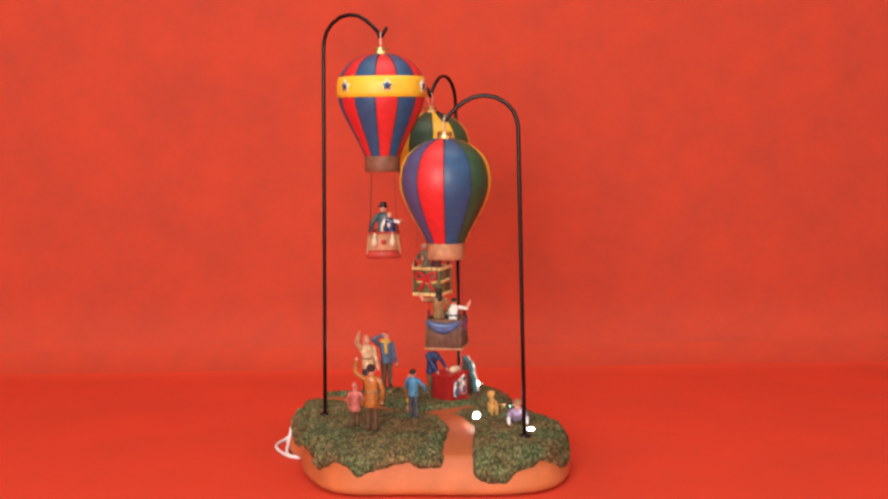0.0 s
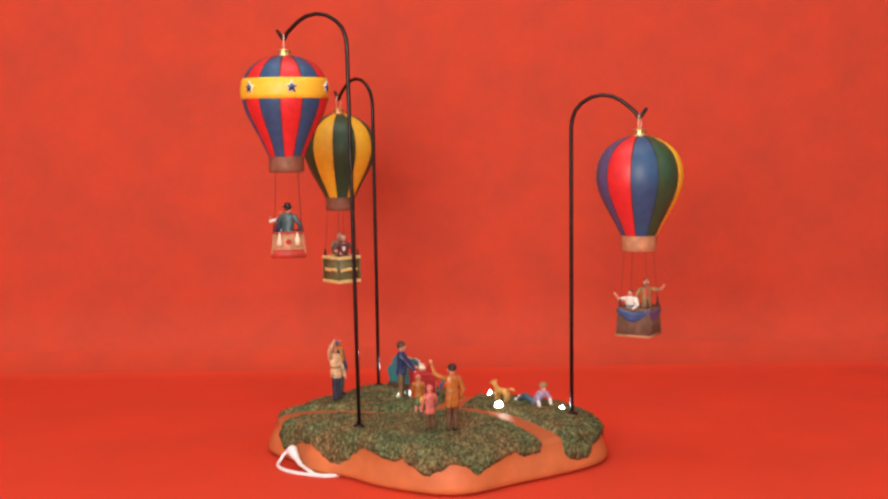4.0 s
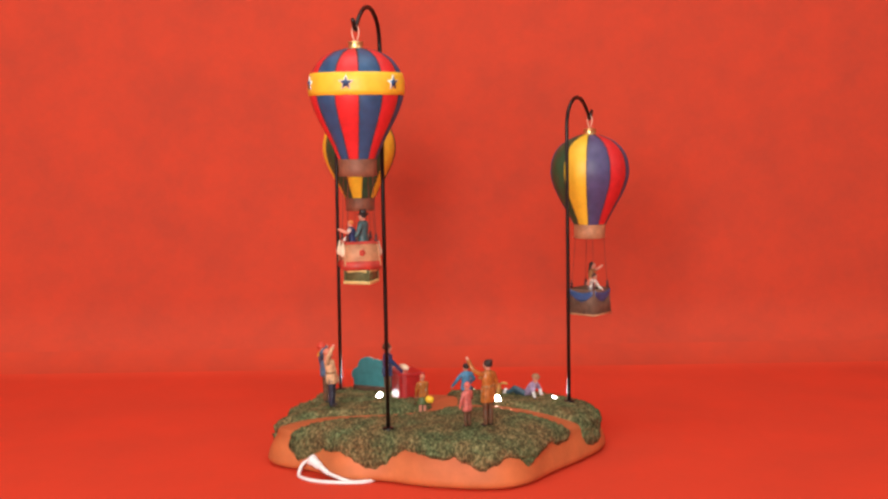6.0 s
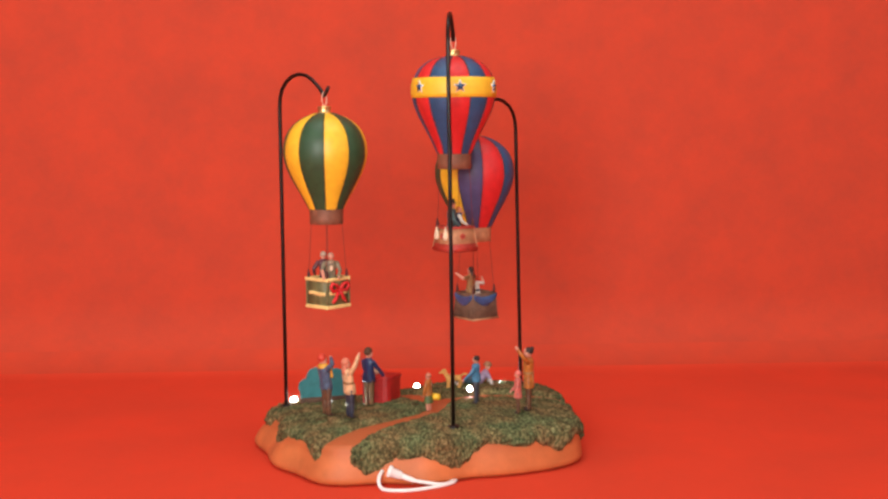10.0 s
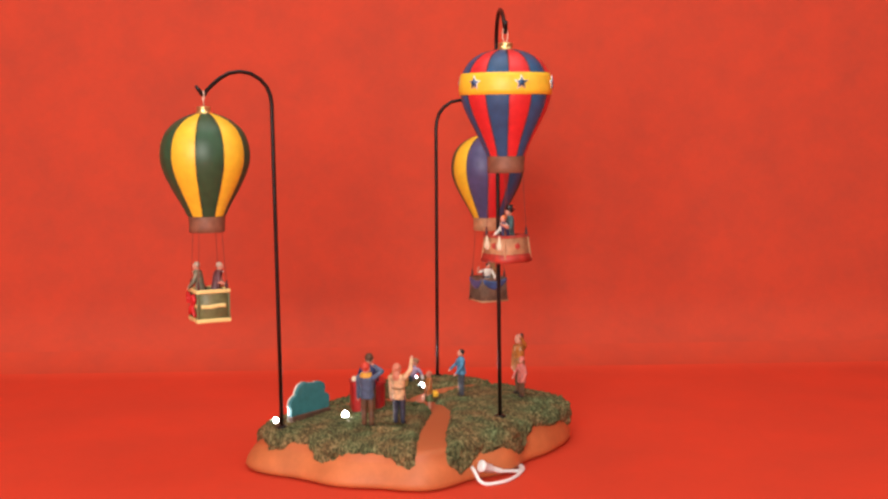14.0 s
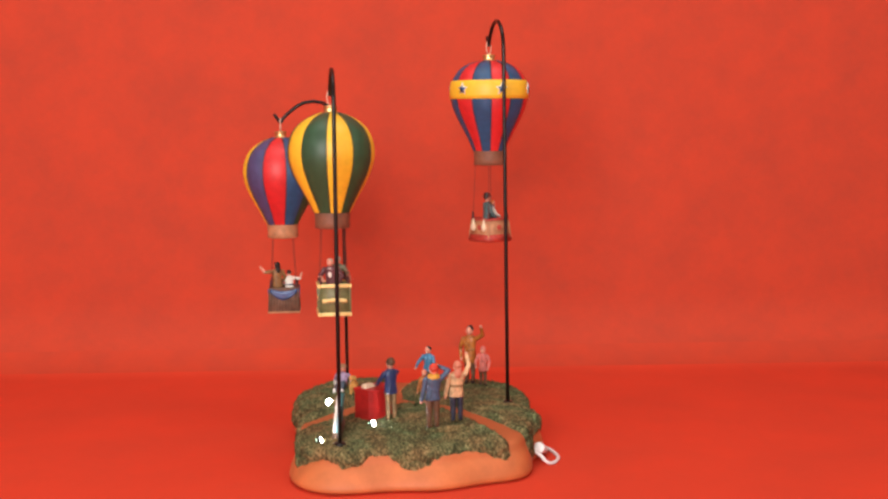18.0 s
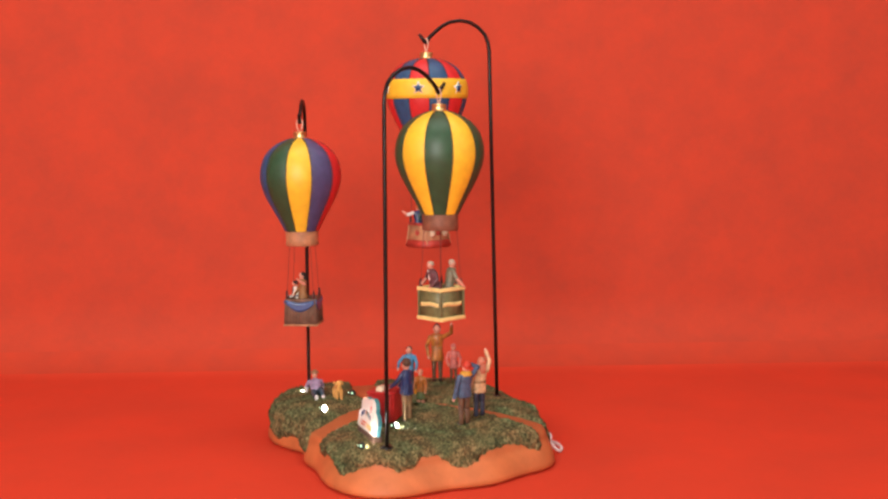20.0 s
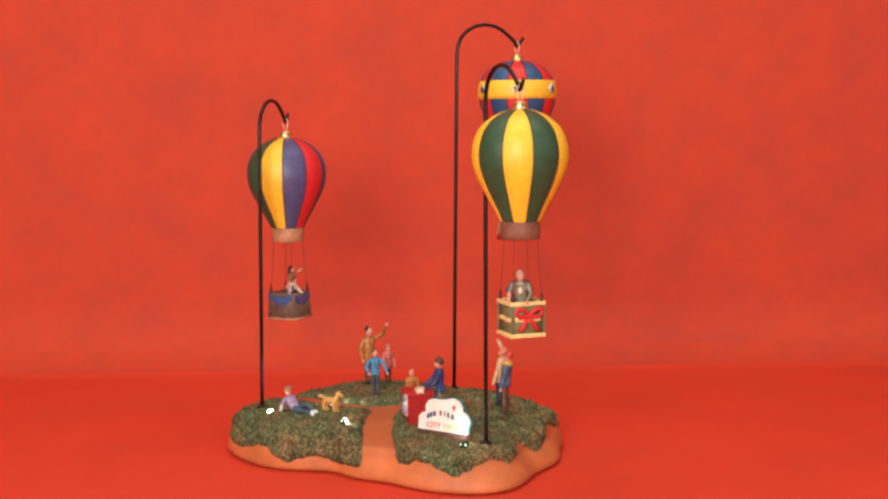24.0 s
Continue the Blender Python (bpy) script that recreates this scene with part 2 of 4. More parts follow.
# foot on the base, its socket's tilt, sag towards the load, height, arm's reach, angle at 12 s, degrees a second, drift
POLES = {
    "star": ((-0.08749, 0.02487, 0.04096), (0.00174, 0.00104), 0.00516, 0.33961, 0.06296, 898.76, 47.353, (-9.61, -7.65)),
    "green": ((0.10880, 0.08070, 0.03609), (0.00011, 0.00097), 0.00182, 0.29326, 0.06351, -98.57, -27.751, (7.20, -2.76)),
    "rainbow": ((0.01492, -0.15085, 0.03896), (0.00016, 0.00309), 0.00261, 0.26642, 0.06384, 666.34, 40.572, (-3.26, 2.82)),
}
# each balloon sways a little about its hook: seconds, degrees
SWAY = {
    "star": ((0, -0.7), (4.5, -4.3), (10.4, 2.3), (14, 1.5), (18.3, -4.9), (21.5, -2.2), (24, 5.5)),
    "green": ((0, 1.0), (5, 0.8), (7, 2.3), (12.6, -2.0), (18.3, 0.5), (21.5, 1.5), (24, -3.6)),
    "rainbow": ((0, 3.5), (2.4, 1.0), (5.5, -2.5), (10.4, 0.0), (12.6, 6.0), (15.5, 6.0), (18.3, 3.8), (21.5, 0.5), (23, -2.8), (24, -1.0)),
}
HEADING = {"star": 33.0, "green": 0.0, "rainbow": -10.0}  # how each balloon is turned on its hook


def arm_angle(key, t):
    a, w, (d2, d3) = POLES[key][5:8]
    u = (t - 12) / 12
    return a + w * (t - 12) + d2 * u * u + d3 * u ** 3


def sway(key, t):
    rows = SWAY[key]
    for (t0, a0), (t1, a1) in zip(rows, rows[1:]):
        if t <= t1:
            f = (t - t0) / (t1 - t0)
            return a0 + (a1 - a0) * f * f * (3 - 2 * f)
    return rows[-1][1]


def pole_ends(key, t):
    foot, tilt, sag, high = POLES[key][:4]
    turn = Matrix.Rotation(radians(table_turn(t)), 4, "Z")
    a = radians(arm_angle(key, t))
    lean = Vector((sag * math.cos(a), sag * math.sin(a), high))
    foot = turn @ Vector(foot)
    return foot, foot + turn @ Vector((*tilt, 0)) + lean, a


def pole_pose(key, t):
    foot, top, a = pole_ends(key, t)
    z = (top - foot).normalized()
    x = Vector((math.cos(a), math.sin(a), 0))
    x = (x - z * x.dot(z)).normalized()
    y = z.cross(x)
    m = Matrix((x, y, z)).transposed().to_4x4()
    m.translation = foot
    return m


def balloon_pose(key, t):
    foot, top, a = pole_ends(key, t)
    r = POLES[key][4]
    return pose(top.x + r * math.cos(a), top.y + r * math.sin(a), top.z, 0, 0, math.degrees(a) + HEADING[key] + sway(key, t))


RIDERS, HANGERS, STANDS = [], [], []  # (thing, place on the base), (thing, balloon, place in it), (pole, key)


def ride(ob, m):
    RIDERS.append((ob, m))
    return ob


# ---- studio ----
def backdrop():
    """One sheet: flat under the display, swept up behind it into a wall."""
    bm = bmesh.new()
    prof = [(-3.2, 0.0), (-2.0, 0.0), (-1.0, 0.0), (0.0, 0.0), (0.25, 0.0)]
    r, y0 = 0.09, 0.36
    prof += [(y0 + r * math.sin(a), r - r * math.cos(a)) for a in [radians(9 * k) for k in range(0, 11)]]
    prof += [(y0 + r, z) for z in (0.3, 0.6, 1.0, 1.5, 2.0)]
    xs = [-2.2 + 4.4 * k / 22 for k in range(23)]
    grid = [[bm.verts.new((x, y, z - 0.0030)) for x in xs] for y, z in prof]
    for a, b in zip(grid, grid[1:]):
        for i in range(len(xs) - 1):
            f = bm.faces.new((a[i], a[i + 1], b[i + 1], b[i]))
            # floor faces take the brightened red, the sweep a middle tone, the wall the darkest
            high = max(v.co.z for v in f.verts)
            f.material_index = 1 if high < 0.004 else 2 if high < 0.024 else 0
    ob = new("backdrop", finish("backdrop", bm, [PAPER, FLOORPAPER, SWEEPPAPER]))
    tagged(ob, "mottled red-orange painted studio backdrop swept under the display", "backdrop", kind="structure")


def room():
    for name, c, s in (("wall_west", (-2.26, -0.9, 1.3), (0.1, 5.0, 2.6)), ("wall_east", (2.26, -0.9, 1.3), (0.1, 5.0, 2.6)),
                       ("wall_south", (0, -3.3, 1.3), (4.42, 0.1, 2.6)), ("wall_north", (0, 1.0, 1.3), (4.42, 0.1, 2.6)),
                       ("ceiling", (0, -1.15, 2.65), (4.62, 4.6, 0.1)), ("floor", (0, -1.15, -0.06), (4.62, 4.6, 0.1))):
        bm = bmesh.new()
        block(bm, c, s, bevel=0)
        ob = new(name, finish(name, bm, [PLASTER], False))
        tagged(ob, "plain grey plastered studio surface", name.split("_")[0], kind="structure")


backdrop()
room()


# ---- the base ----
OUTLINE = (0.145, 0.0019, -0.009, -0.0157, 0.0167, -0.0028, 0.0091, 0.0004, 0.0106, 0.0011, -0.0013, -0.0037, -0.0019, 0.0005, -0.0005, -0.0011, -0.001,
           -0.0006, -0.0019, 0.0007, 0.0002, -0.0013, 0.0012, 0.0, 0.0004)


def rim(a):
    return OUTLINE[0] + sum(OUTLINE[2 * k - 1] * math.cos(k * a) + OUTLINE[2 * k] * math.sin(k * a) for k in range(1, 13)) - 0.0050 * max(0.0, math.cos(a - 0.87)) ** 6


def lip(a):
    """Where the shoulder stands, as part of the rim: one flank slopes, the others stand upright."""
    return 0.982 - 0.080 * max(0.0, math.cos(a - 0.92)) ** 1.5 - 0.034 * max(0.0, math.cos(a - 2.57)) ** 5 - 0.030 * max(0.0, math.cos(a + 1.35)) ** 5


def ease(x):
    x = max(0.0, min(1.0, x))
    return x * x * (3 - 2 * x)


def clay_top(x, y, q):
    """Height of the clay's top: lower where the sign stands, falling off towards the rim."""
    low = ease((0.87 * x + 0.5 * y - 0.02) / 0.05)
    return 0.0378 - 0.0055 * low - (0.0090 - 0.0030 * low) * q ** 6


def surface(a, v):
    """The clay body: v runs from the middle of the top over the shoulder down to the table."""
    R, k = rim(a), lip(a)
    if v < 0.66:
        q = v / 0.66 * 0.92
        r = R * (k - 0.045) * v / 0.66
        z = clay_top(r * math.cos(a), r * math.sin(a), q)
    else:
        r0 = R * (k - 0.045)
        z0 = clay_top(r0 * math.cos(a), r0 * math.sin(a), 0.92)
        if v < 0.80:
            b = (v - 0.66) / 0.14 * math.pi / 2
            r, z = R * (k - 0.045 + 0.045 * math.sin(b)), z0 - 0.0075 * (1 - math.cos(b))
        else:
            q = (v - 0.80) / 0.20
            r, z = R * (k + (1 - k) * math.sin(q * 1.55) - 0.014 * max(0.0, (q - 0.86) / 0.14) ** 2), (z0 - 0.0075) * (1 - q) - 0.0012 * q
    return Vector((r * math.cos(a), r * math.sin(a), z))


PATHS = (
    (((0.0, -0.022), (-0.016, -0.014), (-0.027, 0.008), (-0.031, 0.034), (-0.035, 0.064), (-0.038, 0.090), (-0.043, 0.112), (-0.048, 0.140)), 0.0060, 0.0120),
    (((0.002, -0.025), (0.006, -0.048), (-0.0070, -0.087), (-0.0382, -0.1242), (-0.0562, -0.1488), (-0.0742, -0.1768)), 0.0100, 0.0112),
    (((0.0, -0.026), (0.035, -0.029), (0.074, -0.024), (0.116, -0.014), (0.137, -0.008), (0.170, 0.000)), 0.0110, 0.0130),
)
# lower edge of the turf round the sides, in millimetres above the table, every 4 degrees
HEM = (17, 18, 21, 21, 17, 14, 17, 21, 23, 22, 18, 20, 26, 27, 22, 17, 16, 18, 23, 25, 25, 25, 25, 23, 19, 17, 18, 20, 19, 15, 10, 12, 17, 20, 20, 21, 21, 19, 15, 12,
       12, 15, 21, 25, 26, 25, 23, 22, 24, 20, 15, 19, 24, 22, 16, 19, 21, 24, 25, 21, 21, 20, 15, 14, 11, 11, 18, 20, 23, 19, 14, 12, 13, 15, 18, 18, 12, 9, 12, 14,
       13, 11, 10, 11, 11, 11, 12, 14, 17, 19)


def hem(a):
    u = (math.degrees(a) - 2) % 360 / 4
    i = int(u)
    f = u - i
    f = f * f * (3 - 2 * f)
    return 0.00125 * (HEM[i % 90] * (1 - f) + HEM[(i + 1) % 90] * f) - 0.0066


def turf_depth(p, a):
    """How far a point lies inside the turf, in metres; negative on the bare clay."""
    best = 1.0
    for pts, w0, w1 in PATHS:
        for k in range(len(pts) - 1):
            ax, ay = pts[k]
            bx, by = pts[k + 1]
            dx, dy = bx - ax, by - ay
            s = max(0.0, min(1.0, ((p.x - ax) * dx + (p.y - ay) * dy) / (dx * dx + dy * dy)))
            d = math.hypot(p.x - ax - s * dx, p.y - ay - s * dy)
            w = w0 + (w1 - w0) * (k + s) / (len(pts) - 1)
            best = min(best, d - w)
    best += 0.0016 * noise.noise(Vector((p.x * 90, p.y * 90, 3.1)))
    if math.hypot(p.x, p.y) < (lip(a) - 0.040) * rim(a):
        return best
    low = p.z - min(hem(a), 0.0255) + 0.0012 * noise.noise(Vector((math.cos(a) * 9, math.sin(a) * 9, 7.7)) * 2.2)
    round_off = 0.010
    if best < round_off and low < round_off:
        return round_off - math.hypot(round_off - best, round_off - low)
    return min(best, low)


def ground(x, y):
    """Height of the top at a place."""
    a = math.atan2(y, x)
    q = min(0.92, 0.92 * math.hypot(x, y) / rim(a) / (lip(a) - 0.045))
    p = Vector((x, y, clay_top(x, y, q)))
    return p.z + max(0.0, 0.0062 * ease(turf_depth(p, a) / 0.006) - 0.001)


def display_base():
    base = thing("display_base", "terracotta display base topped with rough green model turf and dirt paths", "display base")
    bm = bmesh.new()
    NA, NV = 180, 40
    mid = bm.verts.new(surface(0, 0))
    rows = [[bm.verts.new(surface(6.283185 * i / NA, (j + 1) / NV)) for i in range(NA)] for j in range(NV)]
    for i in range(NA):
        bm.faces.new((mid, rows[0][i], rows[0][(i + 1) % NA]))
        for j in range(NV - 1):
            bm.faces.new((rows[j][i], rows[j + 1][i], rows[j + 1][(i + 1) % NA], rows[j][(i + 1) % NA]))
    bm.faces.new([v for v in rows[-1]])
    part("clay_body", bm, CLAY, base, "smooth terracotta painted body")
    bm = bmesh.new()
    loft(bm, [[Vector((0.9 * rim(a) * math.cos(a), 0.9 * rim(a) * math.sin(a), z)) for a in [6.283185 * i / 90 for i in range(90)]] for z in (-0.003, 0.0005)])
    part("turning_foot", bm, PLINTH, base, "dark foot under the base")
    # turf: a bumpy skin over the body wherever the turf lies
    NA, NV = 860, 160
    pts, deep = [], []
    for j in range(NV):
        v = 0.02 + 0.975 * j / (NV - 1)
        for i in range(NA):
            a = 6.283185 * i / NA
            p = surface(a, v)
            n = (surface(a + 0.01, v) - surface(a - 0.01, v)).cross(surface(a, min(1, v + 0.004)) - surface(a, v - 0.004))
            n = -n.normalized() if n.length > 0 else Vector((0, 0, 1))
            if n.z < -0.05:
                n = -n
            d = turf_depth(p, a)
            side = ease((v - 0.52) / 0.16)
            rough = 0.0014 * noise.noise(p * 200) + (0.0009 + 0.0013 * side) * noise.noise(Vector((p.x * 640, p.y * 640, p.z * 210))) + 0.0007 * noise.noise(p * 1500)
            k = ease(d / 0.006)
            pts.append(p + n * ((0.0062 if v < 0.6 else 0.0045 + 0.0017 * max(0.0, 0.75 - v) / 0.15) * k - 0.0010 + rough * (0.3 + 0.7 * k)))
            deep.append(d)
    faces = []
    for j in range(NV - 1):
        for i in range(NA):
            q = (j * NA + i, j * NA + (i + 1) % NA, (j + 1) * NA + (i + 1) % NA, (j + 1) * NA + i)
            if max(deep[k] for k in q) > -0.0008:
                faces.append(q)
    near = {}
    for n, q in enumerate(faces):
        for k in q:
            near.setdefault(k, []).append(n)
    seen = [False] * len(faces)
    for n in range(len(faces)):
        if seen[n]:
            continue
        seen[n], heap, got = True, [n], []
        while heap:
            m = heap.pop()
            got.append(m)
            for k in faces[m]:
                for o in near[k]:
                    if not seen[o]:
                        seen[o] = True
                        heap.append(o)
        if len(got) < 60:
            continue
        index, vs, fs = {}, [], []
        for m in got:
            f = []
            for k in faces[m]:
                if k not in index:
                    index[k] = len(vs)
                    vs.append(pts[k])
                f.append(index[k])
            fs.append(f)
        me = bpy.data.meshes.new("turf_mound")
        me.from_pydata(vs, [], fs)
        me.materials.append(TURF)
        for f in me.polygons:
            f.use_smooth = True
        ob = new("turf_mound", me)
        ob.parent = base
    for key in POLES:
        f = POLES[key][0]
        bm = bmesh.new()
        lathe(bm, [(0.0056, -0.003), (0.0056, 0.0004), (0.0046, 0.0012), (0.0030, 0.0018)], 20)
        ob = part("pole_socket", bm, BLACK, base, "dark round pole socket")
        ob.location = (f[0], f[1], ground(f[0], f[1]))
    return ride(base, Matrix())


display_base()


# ---- hook poles ----
def hook_pole(key, label):
    L, r = POLES[key][3:5]
    bm = bmesh.new()
    shape = [(0, -0.004), (0, 0.10), (0, L - 0.02), (0, L + 0.004), (0.001, L + 0.012), (0.004, L + 0.020), (0.010, L + 0.0268), (0.019, L + 0.0322),
             (0.029, L + 0.0340), (0.039, L + 0.0325), (0.047, L + 0.0285), (0.054, L + 0.0230), (0.060, L + 0.0175), (r - 0.0015, L + 0.0138), (r, L + 0.0128)]
    tube(bm, [(x, 0, z) for x, z in shape], 0.00185, 10)
    tube(bm, [(r - 0.001, 0, L + 0.0130), (r + 0.001, 0, L + 0.0138), (r + 0.0035, 0, L + 0.0175), (r + 0.0065, 0, L + 0.0215)], [0.00185, 0.00185, 0.0018, 0.0015], 10)
    ob = new("hook_pole", finish("hook_pole", bm, [BLACK]))
    tagged(ob, label, "pole", "hook poles")
    STANDS.append((ob, key))


hook_pole("star", "tall black steel shepherd-hook pole carrying the star-banded balloon")
hook_pole("green", "black steel shepherd-hook pole carrying the green and yellow balloon")
hook_pole("rainbow", "black steel shepherd-hook pole carrying the many-coloured balloon")


# ---- balloons ----
TEAR = ((0.0085, -0.0035), (0.016, -0.0060), (0.0245, -0.0105), (0.0325, -0.0180), (0.0372, -0.0275), (0.0390, -0.0380), (0.0384, -0.0470),
        (0.0358, -0.0560), (0.0318, -0.0650), (0.0268, -0.0745), (0.0215, -0.0840), (0.0165, -0.0940))
ROUND = ((0.0090, -0.0033), (0.0200, -0.0063), (0.0282, -0.0113), (0.0340, -0.0180), (0.0375, -0.0260), (0.0387, -0.0340),
         (0.0380, -0.0440), (0.0354, -0.0530), (0.0314, -0.0620), (0.0265, -0.0715), (0.0212, -0.0820), (0.0160, -0.0940))


def profile_at(prof, u):
    """A smooth point along a profile, u from 0 to 1."""
    x = u * (len(prof) - 1)
    i = min(int(x), len(prof) - 2)
    f = x - i
    p0, p1, p2, p3 = prof[max(i - 1, 0)], prof[i], prof[i + 1], prof[min(i + 2, len(prof) - 1)]
    return tuple(0.5 * (2 * b + (c - a) * f + (2 * a - 5 * b + 4 * c - d) * f * f + (3 * b - a - 3 * c + d) * f ** 3) for a, b, c, d in zip(p0, p1, p2, p3))


def envelope(balloon, prof, mats, first):
    n = len(mats)
    wide = 360 / n
    for k, mat in enumerate(mats):
        bm = bmesh.new()
        cols, rows = 8, 30
        grid = []
        for j in range(rows + 1):
            r, z = profile_at(prof, j / rows)
            ring = []
            for i in range(cols + 1):
                s = i / cols
                a = radians(first + wide * (k + s))
                puff = 1 + 0.022 * math.sin(math.pi * s) ** 0.7
                ring.append(bm.verts.new((r * puff * math.cos(a), r * puff * math.sin(a), z)))
            grid.append(ring)
        for a, b in zip(grid, grid[1:]):
            for i in range(cols):
                bm.faces.new((a[i], a[i + 1], b[i + 1], b[i]))
        part("gore", bm, mat, balloon)
    for k in range(n):
        bm = bmesh.new()
        pts = []
        for j in range(141):
            r, z = profile_at(prof, j / 140)
            a = radians(first + wide * k) + (0.00062 if j % 2 else -0.00062) / r
            pts.append((r * 1.0035 * math.cos(a), r * 1.0035 * math.sin(a), z))
        tube(bm, pts, 0.00036, 4)
        part("seam", bm, STITCH, balloon)


def crown_and_skirt(balloon, bottom, skirt_mat):
    bm = bmesh.new()
    lathe(bm, [(0.0096, -0.0046), (0.0082, -0.0033), (0.0066, -0.0026), (0.0063, -0.0020), (0.0063, 0.0010), (0.0066, 0.0017), (0.0062, 0.0025), (0.0036, 0.0029), (0.0014, 0.0031)], 24)
    part("crown_cap", bm, GOLD, balloon, "gold metal crown cap")
    bm = bmesh.new()
    for s in (-1, 1):
        tube(bm, [(0, 0.0006 * s, 0.0022), (0.0006 * s, 0.0022 * s, 0.0065), (0, 0.0030 * s, 0.0105), (0, 0.0022 * s, 0.0142), (0, 0.0006 * s, 0.0164)], [0.0005, 0.0006, 0.0005, 0.0006, 0.0005], 6)
    part("hanging_loop", bm, GOLDCORD, balloon, "thin gold hanging loop")
    bm = bmesh.new()
    z = bottom
    lathe(bm, [(0.0148, z + 0.001), (0.0160, z + 0.001), (0.0162, z - 0.004), (0.0158, z - 0.010), (0.0162, z - 0.0155), (0.0150, z - 0.0160), (0.0146, z - 0.010)], 40)
    part("skirt", bm, skirt_mat, balloon, "brown ribbed skirt")


def ropes(balloon, z0, z1, r0, hx, hy):
    for sx in (-1, 1):
        for sy in (-1, 1):
            bm = bmesh.new()
            a = math.atan2(sy, sx)
            p, q = Vector((r0 * math.cos(a), r0 * math.sin(a), z0)), Vector((hx * sx, hy * sy, z1))
            mid = (p + q) / 2 + Vector((0, 0, -0.001))
            tube(bm, [p, (p + mid) / 2, mid, (q + mid) / 2, q], 0.00030, 5)
            part("rope", bm, CORD, balloon)
            bm = bmesh.new()
            tube(bm, [q + Vector((0, 0, 0.006)), q, q + Vector((0, 0, -0.003))], [0.0007, 0.0016, 0.0011], 6)
            part("peg", bm, PEG, balloon)


def star_shape(bm, radius, thick, m, mi=0):
    pts = []
    for k in range(10):
        r = radius if k % 2 == 0 else radius * 0.45
        a = math.pi / 2 + math.pi * k / 5
        pts.append((r * math.cos(a), r * math.sin(a)))
    loft(bm, [[m @ Vector((x, y, z - x * x / 0.079)) for x, y in pts] for z in (0, thick)], mi)


def frustum(z, hx, hy, bow=0.0):
    """A rectangle's ring with a point in the middle of each side, drawn out by bow."""
    return [Vector(p) for p in ((hx, hy, z), (0, hy + bow, z), (-hx, hy, z), (-hx - bow, 0, z), (-hx, -hy, z), (0, -hy - bow, z), (hx, -hy, z), (hx + bow, 0, z))]


def basket_shell(bm, z0, z1, top, bot, wall=0.0016, mi=0):
    """An open box from z0 (rim) down to z1, with thickness."""
    (tx, ty), (bx, by) = top, bot
    loft(bm, [frustum(z1 + 0.003, bx - wall, by - wall), frustum(z0, tx - wall, ty - wall), frustum(z0 + 0.0006, tx - wall / 2, ty - wall / 2), frustum(z0, tx, ty),
              frustum((z0 + z1) / 2, (tx + bx) / 2, (ty + by) / 2), frustum(z1 + 0.0008, bx, by), frustum(z1, bx - 0.001, by - 0.001)], mi)


